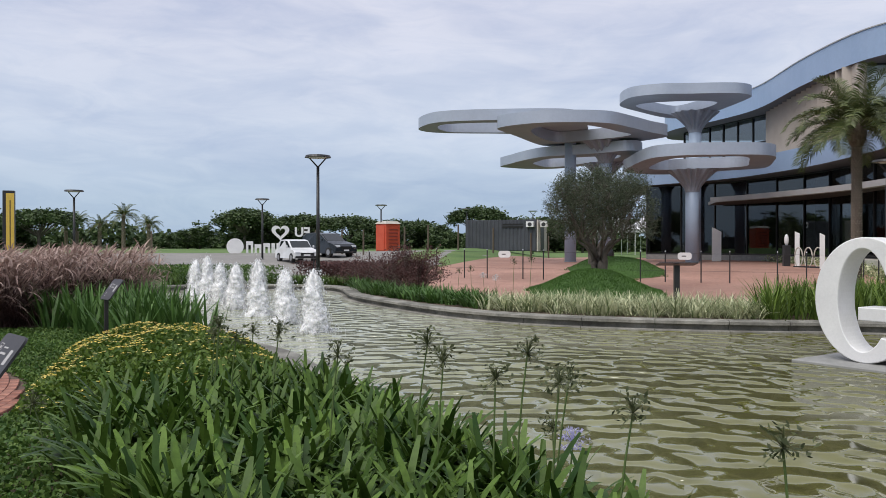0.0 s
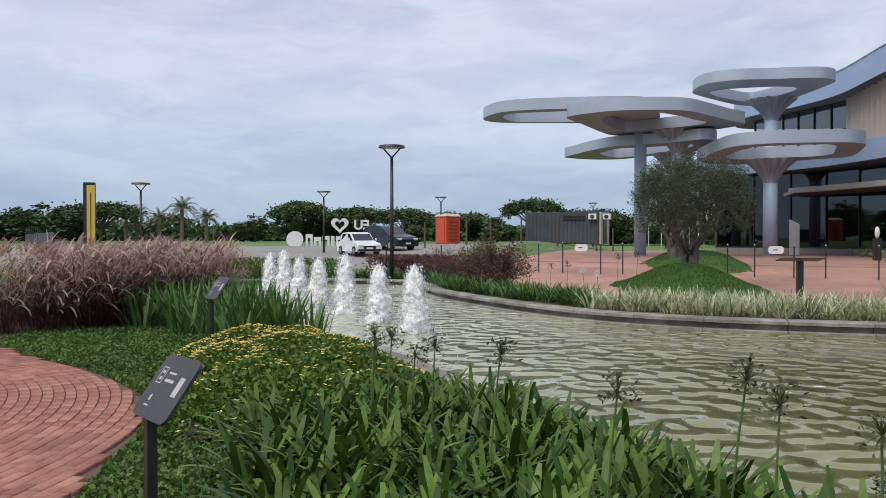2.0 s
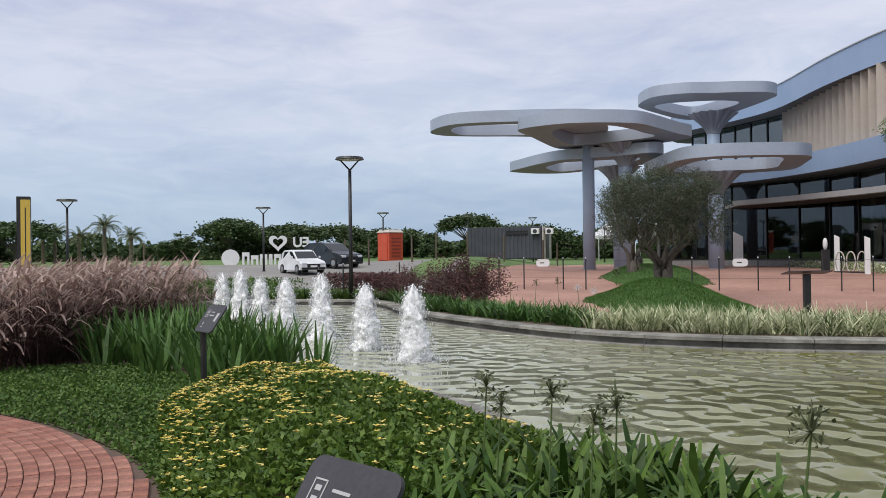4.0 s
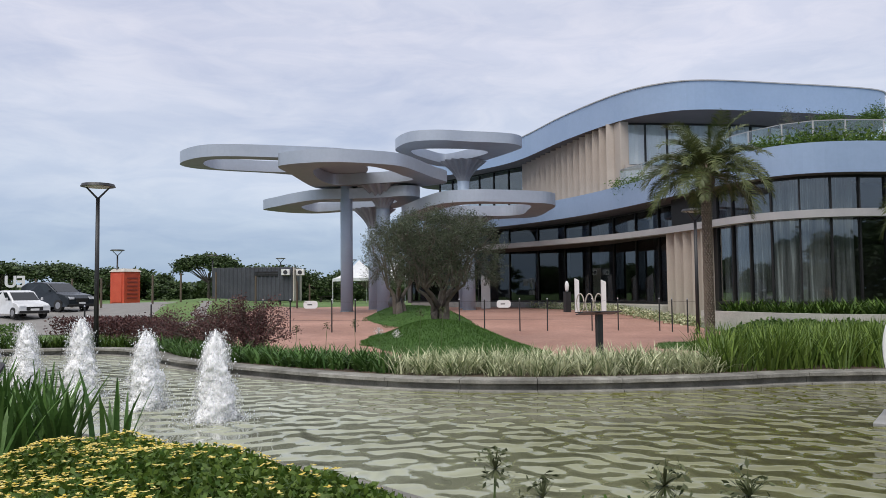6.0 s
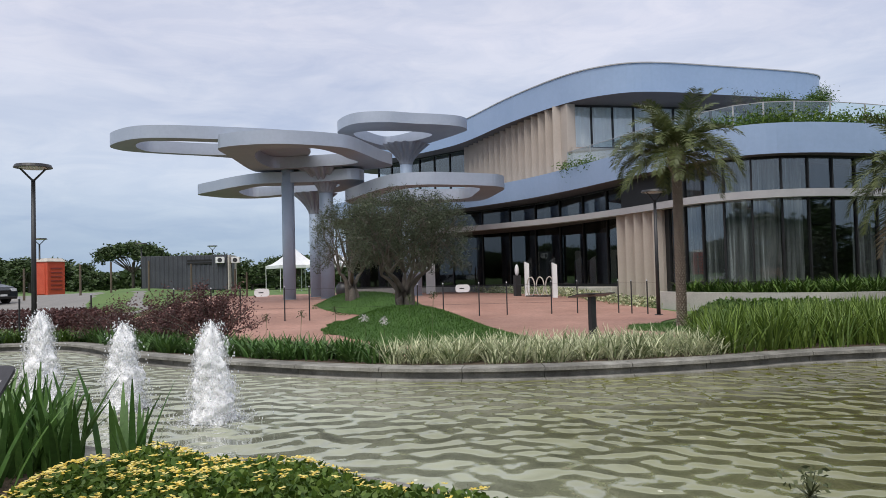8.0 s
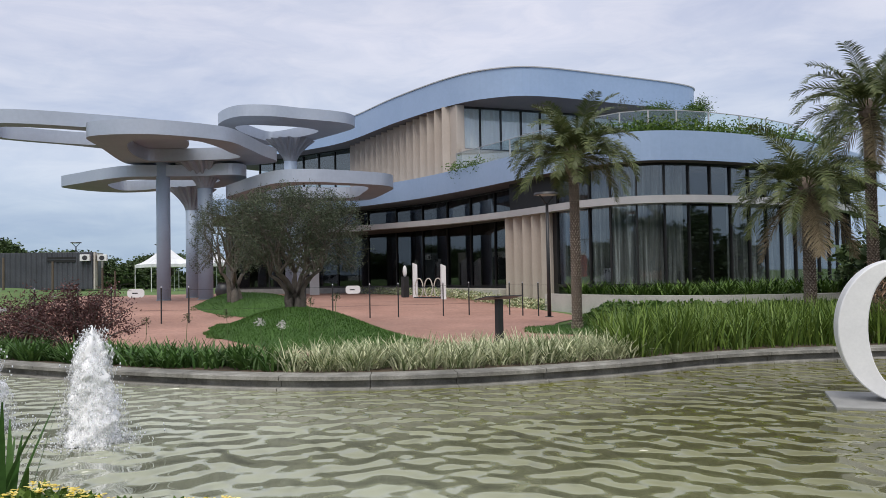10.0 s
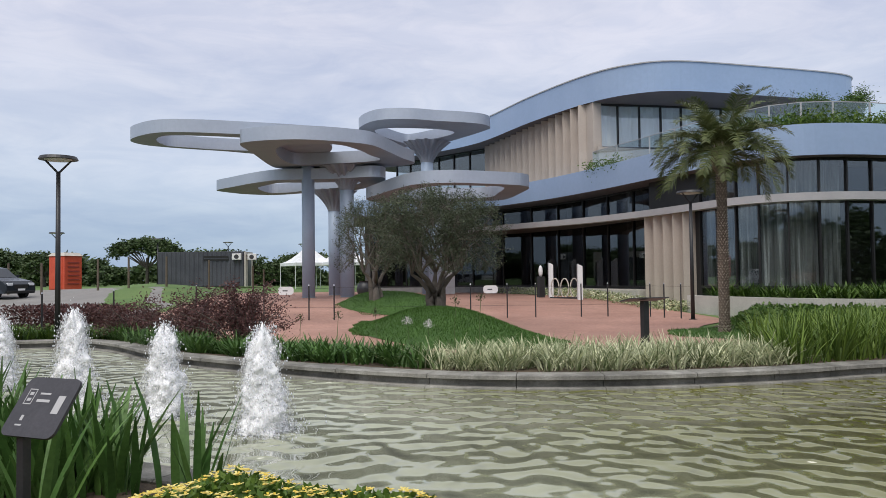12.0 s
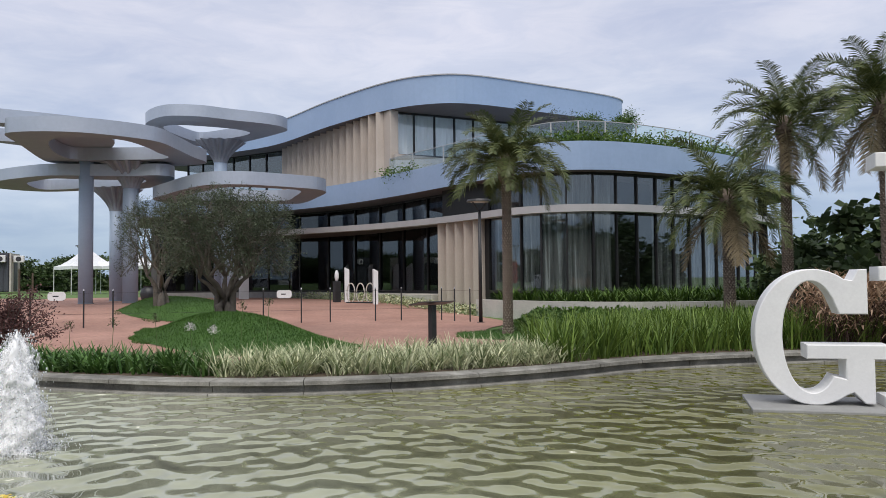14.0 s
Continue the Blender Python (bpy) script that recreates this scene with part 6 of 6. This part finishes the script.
    part("bumper", box(L / 2 - 0.12, L / 2 + 0.03, -W * 0.46, W * 0.46, 0.28, 0.42, bevel=0.03), M_FRAME, ob)


car(-15.6, 50.6, -52, 3.8, 1.66, 1.5, M_CARW, "white hatchback parked beyond the pond", False)
car(-14.9, 55.6, -40, 4.8, 1.9, 1.75, M_CARD, "dark grey sport utility car parked beyond the pond", True)


def word(name, text, size, m, material, label, mirror=False):
    cu = bpy.data.curves.new("lettering", "FONT")
    cu.body, cu.size, cu.extrude, cu.offset = text, size, 0.12, size * 0.03
    tmp = new("lettering", cu)
    bpy.context.view_layer.update()
    me = bpy.data.meshes.new_from_object(tmp.evaluated_get(bpy.context.evaluated_depsgraph_get()))
    bpy.data.objects.remove(tmp)
    me.transform(Matrix.Rotation(radians(90), 4, "X"))
    if mirror:
        me.transform(Matrix.Diagonal((-1, 1, 1, 1)))
        me.flip_normals()
    ob = link_mesh(name, me, material, m, label)
    return ob


sgn = empty("letter_sign", pose(-22.0, 62.5, gz(-22.0, 62.5) - 0.45, 0, 0, 16) @ Matrix.Diagonal((0.8, 0.8, 0.8, 1)), "large white three-dimensional lettering with a heart, seen from behind", "sign")
heart = [(0.9 * 0.062 * 16 * math.sin(a) ** 3, 0.056 * (13 * math.cos(a) - 5 * math.cos(2 * a) - 2 * math.cos(3 * a) - math.cos(4 * a))) for a in np.linspace(0, 2 * math.pi, 41)[:-1]]
hole = [(x * 0.55, z * 0.55) for x, z in heart]
hr = plate("heart", [heart, hole], -0.15, 0.15, M_WHITE, parent=sgn, label="white heart outline")
hr.matrix_local = Matrix.Translation((1.55, 0, 2.75)) @ Matrix.Rotation(radians(90), 4, "X")
e = word("top_letters", "EU", 1.35, sgn, M_WHITE, "white letters", True)
e.matrix_local = Matrix.Translation((4.6, 0, 2.3))
for k, (x0, x1, h) in enumerate([(-1.9, -1.2, 1.5), (-1.05, -0.35, 1.2), (-0.2, 0.5, 1.3), (0.65, 1.0, 1.3), (1.15, 1.85, 1.3), (2.0, 2.6, 1.3)]):
    extruded("letter_shape", [(x0, 0.4), (x0 + 0.22, 0.4), (x0 + 0.22, h - 0.1), (x1 - 0.22, h - 0.1), (x1 - 0.22, 0.4), (x1, 0.4), (x1, h + 0.3), (x0, h + 0.3)], -0.12, 0.12, M_WHITE, sgn, bevel=0)
extruded("round_shape", arc(-3.0, 1.25, 0.85, 0.85, 0, 345, 22), -0.12, 0.12, M_WHITE, sgn, bevel=0)
part("stand", box(-4.0, 4.6, -0.3, 0.3, -0.1, 0.4), M_STONE, sgn)


def tent(x, y, w, wall, top):
    g = gz(x, y)
    ob = empty("marquee", pose(x, y, g, 0, 0, 12), "white pointed marquee tent beyond the columns", "tent", "marquees")
    h = w / 2
    V, F = [], []
    for k in range(6):
        s = k / 5
        r, z = h * (1 - s) ** 1.0, wall + (top - wall) * (s ** 1.5)
        V += [(-r, -r, z), (r, -r, z), (r, r, z), (-r, r, z)]
    for k in range(5):
        F += [(4 * k + j, 4 * k + (j + 1) % 4, 4 * k + 4 + (j + 1) % 4, 4 * k + 4 + j) for j in range(4)]
    pydata("canvas", V, F, M_TENT, ob)
    strip("valance", [(-h, -h), (h, -h), (h, h), (-h, h), (-h, -h)], wall - 0.35, wall, 0.02, M_TENT, ob)
    for sx in (-1, 1):
        for sy in (-1, 1):
            part("leg", rod((sx * h, sy * h, -0.2), (sx * h, sy * h, wall), 0.04, 0.04, 6), M_WHITE, ob)


tent(9.6, 98.0, 5, 3.0, 5.2)
tent(13.4, 95.5, 5, 3.0, 5.2)

for x, y in [(-12.5, 57), (-9.5, 57.5), (-7.8, 58), (-5.6, 58.5), (-3.0, 58.9), (-0.2, 59.2), (1.2, 66), (-14.5, 58.5), (-17, 60), (-28, 55)]:
    ob = part("wooden_post", rod((x, y, gz(x, y) - 0.1), (x, y, gz(x, y) + 1.9), 0.07, 0.06, 8), M_WOOD)
    tagged(ob, "weathered wooden fence post in the field", "post", "wooden field posts")


fence = empty("boundary_fence", Matrix(), "dark mesh boundary fence along the lawn", "fence")
FL = [(-30 - 2.2 * k, 40 + 2.6 * k) for k in range(13)]
strip("mesh_panel", FL, gz(-40, 50), gz(-40, 50) + 1.5, 0.03, M_CONT, fence, "dark mesh panels")
for x, y in FL:
    part("post", rod((x, y, gz(x, y) - 0.1), (x, y, gz(x, y) + 1.7), 0.04, 0.04, 6), M_BLACK, fence)


# distant trees
def far_tree(seed, spread, h, label, umbrella):
    rand = random.Random(seed)
    ob = empty("tree", Matrix.Translation((0, 0, -50)), label, "tree", "distant trees")
    out, tips = [], []
    trunk_h = h * (0.35 if umbrella else 0.2)
    out.append(tube([Vector((0, 0, -0.5)), Vector((0.1, 0, trunk_h)), Vector((0, 0.1, h * 0.6))], [0.35, 0.28, 0.12], 8))
    for k in range(70):
        a, s = rand.uniform(0, 6.28), math.sqrt(rand.random())
        r = spread * s
        top = h * (0.62 + 0.36 * math.sqrt(max(0, 1 - s * s)) * rand.uniform(0.85, 1.0)) if umbrella else h * rand.uniform(0.25, 1.0) * (1 - 0.35 * s * s)
        e = Vector((r * math.cos(a), r * math.sin(a), top))
        if k % 4 == 0:
            out.append(tube([Vector((0, 0, trunk_h)), e * 0.55 + Vector((0, 0, trunk_h * 0.5)), e], [0.14, 0.08, 0.03], 5))
        tips.append(e)
    arrays("trunk", *join(*out), M_BARK, ob)
    T = np.array([t[:] for t in tips])
    P = np.repeat(T, 80, 0) + rng.normal(0, spread * 0.11, (len(T) * 80, 3)) * np.array([1, 1, 0.7])
    arrays("crown", *leaves(P, 0.55, 0.75, 0.1), L_TREE, ob)
    return ob


KINDS = [far_tree(1, 5.5, 9.5, "distant broad umbrella-shaped dark green tree", True), far_tree(2, 4.5, 8.0, "distant rounded dark green tree", False), far_tree(3, 6.5, 8.5, "distant wide dark green tree", True), far_tree(4, 3.8, 6.5, "distant bushy dark green tree", False)]
FAR = [(-45, 118, 0, 1.0), (-46, 122, 1, 1.1), (-40, 128, 3, 1.0), (-36, 120, 2, 1.0), (-30, 125, 2, 0.95), (-27, 118, 3, 0.8), (-22, 124, 2, 0.9), (-17, 130, 3, 1.0), (-14, 118, 3, 0.8), (-9, 126, 0, 1.0), (-4, 130, 3, 0.9), (0, 122, 2, 1.05), (3, 126, 3, 0.9), (7, 120, 1, 0.8), (11, 124, 3, 0.9), (15, 130, 2, 0.9), (20, 122, 3, 1), (26, 124, 1, 1),
       (-90, 95, 2, 1.1), (-84, 88, 3, 1.2), (-97, 100, 1, 1.3), (-78, 96, 3, 0.9), (-104, 92, 2, 1.2), (-112, 88, 0, 1.1), (-60, 130, 3, 0.7), (-68, 140, 3, 0.7), (-76, 150, 3, 0.7), (-56, 126, 1, 0.9), (-70, 90, 1, 1.1), (-76, 86, 3, 1.3), (-64, 95, 2, 0.9), (-82, 80, 1, 1.3), (-72, 98, 3, 1.2)]
rr = random.Random(5)
for k, (x, y, kind, s) in enumerate(FAR):
    src = KINDS[kind]
    m = pose(x, y, gz(x, y) - 0.1, 0, 0, rr.uniform(0, 360))
    if src.location.z < -40:
        src.matrix_world = m @ Matrix.Diagonal((s * 0.85, s * 0.85, s * rr.uniform(0.54, 0.68), 1))
    else:
        c = copy_thing(src, m)
        c.scale = (s * 0.85, s * 0.85, s * rr.uniform(0.54, 0.68))
# the low tree line that closes the far field
poly_line = np.array([(-150, 120), (-100, 135), (-60, 150), (-20, 148), (30, 140), (70, 130), (120, 110)], float)
q = np.concatenate([poly_line[k] + (poly_line[k + 1] - poly_line[k]) * rng.uniform(0, 1, (6000, 1)) for k in range(6)]) + rng.normal(0, 2.5, (36000, 2))
P = on_ground(q)
P[:, 2] += rng.uniform(0, 1, len(P)) * (3.4 + 1.0 * np.sin(P[:, 0] * 0.21) + 0.7 * np.sin(P[:, 0] * 0.53))
bed("tree_line", leaves(P, 0.9, 0.7, 0.2), L_TREE, "low dark green tree line across the far field", "trees")
for k, (x, y, h, s) in enumerate([(-62.5, 101, 5.2, 0.95), (-58, 99, 4.6, 0.9), (-53.5, 97, 5.8, 1.0), (-49.5, 96, 4.5, 0.9), (-66, 104, 4.9, 0.9)]):
    palm(x, y, h - 1.5, s, 20 + k, "distant royal palm in the field", (5, 7, 7, 6, 4, 0), 0.22)
lt = copy_thing(KINDS[1], pose(-23.8, 21.2, gz(-23.8, 21.2), 0, 0, 40))
lt.scale = (0.75, 0.75, 0.95)
tagged(lt, "leafy green tree at the edge of the lawn")
for k, (x, y, kind, s) in enumerate([(21.5, 19.5, 3, 0.95), (24.0, 23.0, 1, 0.75), (20.5, 14.5, 3, 0.85), (25, 17, 1, 0.8)]):
    c = copy_thing(KINDS[kind], pose(x, y, gz(x, y), 0, 0, 70 * k))
    c.scale = (s * 0.7, s * 0.7, s * 0.62)
    tagged(c, "dark green screening tree behind the palms", group="screening trees")

# trees that close the place behind and beside the walk
for k in range(34):
    a = radians(165 + 195 * k / 33)
    d = 46 + 10 * math.sin(k * 2.3)
    x, y = -2 + d * math.cos(a), 8 + d * math.sin(a)
    if y > 34 and x < 0:
        continue
    c = copy_thing(KINDS[k % 4], pose(x, y, gz(x, y) - 0.1, 0, 0, 61 * k))
    c.scale = (1.0, 1.0, 0.72 + 0.15 * math.sin(k * 1.7))
    tagged(c, "broad green tree closing the garden", group="garden edge trees")

# terrace planting on the curved upper floor
TL = np.array([tuple(p) for p in spline([(18.2, 33.4), (19.0, 31.7), (20.6, 30.8), (24, 30.3), (28, 30.7), (33, 32.2)], False, 10)])
P = np.repeat(TL, 120, 0) + rng.normal(0, 0.28, (len(TL) * 120, 2))
P = np.column_stack([P, 7.45 + np.abs(rng.normal(0, 0.30, len(P)))])
bed("terrace_planting", leaves(P, 0.18, 0.4, 0.4), L_WEDELIA, "mixed green terrace planting on the upper floor edge", "plants")
P = np.repeat(np.array([(17.0, 44.6), (17.05, 43.8), (17.1, 42.9), (17.1, 42.0)]), 160, 0)
P = np.column_stack([P + rng.normal(0, 0.22, P.shape), 7.4 + rng.normal(0.08, 0.22, len(P))])
bed("balcony_planting", leaves(P, 0.16, 0.4, 0.2), L_IVY, "small trailing plants over the balcony edge", "plants")
tree("potted_tree", 21, (22.3, 32.9, 7.45), 3, 1.0, 0.045, 2, 0.42, 0.12, 130, 0.2, L_IVY, M_BARK, "small bushy tree on the roof terrace", lean=0.3)
tree("potted_tree", 23, (20.4, 33.0, 7.45), 2, 1.05, 0.035, 2, 0.5, 0.09, 9, 0.15, L_OLIVE, M_BARK, "small thin tree on the roof terrace", lean=0.4)

# ---------- the paved path ----------
PATHAREA = EDGE + [(-20, 14), (-19, 8), (-16, 1), (-9, -5), (-2, -6)]
draped("path", PATHAREA, 1.0, 0.006, M_JOINT, "sand-jointed bed of the red brick path", "path")
path_ob = bpy.data.objects["path"]
CX, CY = -9.6, 5.2
me_cache = {}


def paver_mesh(r, da):
    key = round(r, 2)
    if key not in me_cache:
        a = da / 2 - 0.004 / r
        r0, r1, z0, z1, c = r + 0.004, r + 0.098, 0.0, 0.028, 0.004
        V = []
        for q, z in ((0, z0), (0, z1 - 0.004), (c, z1)):
            for rr_, aa in ((r0 + q, -a + q / r), (r1 - q, -a + q / r), (r1 - q, a - q / r), (r0 + q, a - q / r)):
                V.append((rr_ * math.cos(aa) - (r + 0.05), rr_ * math.sin(aa), z))
        F = [(8, 9, 10, 11)]
        for o in (0, 4):
            F += [(o + k, o + (k + 1) % 4, o + 4 + (k + 1) % 4, o + 4 + k) for k in range(4)]
        me = bpy.data.meshes.new("brick")
        me.from_pydata(V, [], F)
        me.update()
        me.materials.append(M_BRICK)
        me_cache[key] = (me, V, F)
    return me_cache[key]


restV, restF, count, o = [], [], 0, 0
spots = []
r = 0.4
while r < 12.5:
    n = max(6, round(2 * math.pi * r / 0.2))
    for k in range(n):
        a = 2 * math.pi * (k + 0.5 * (round(r * 10) % 2)) / n
        spots.append((CX + (r + 0.05) * math.cos(a), CY + (r + 0.05) * math.sin(a), a, r, 2 * math.pi / n))
    r += 0.1
S = np.array(spots)
ok = inside(PATHAREA, S[:, 0], S[:, 1]) & (edge_distance(PATHAREA, S[:, 0], S[:, 1]) > 0.06)
S = S[ok]
near = (S[:, 0] > -6.9) & (S[:, 0] < -4.2) & (S[:, 1] > 6.6) & (S[:, 1] < 9.2)
order = np.argsort(~near, kind="stable")
for k, (x, y, a, r, da) in enumerate(S[order]):
    me, V, F = paver_mesh(r, da)
    m = pose(x, y, 0.004 + rr.uniform(-0.003, 0.003), rr.uniform(-0.5, 0.5), rr.uniform(-0.5, 0.5), math.degrees(a))
    if k < 300 and near[order[k]]:
        b = new("brick", me)
        b.parent = path_ob
        b.matrix_world = m
    else:
        restV += [(m @ Vector(v))[:] for v in V]
        restF += [tuple(q + o for q in f) for f in F]
        o += len(V)
arrays("brick_field", np.array(restV), np.array(restF), M_BRICKS, path_ob)
bpy.data.objects["brick_field"]["kind"] = "stuff"
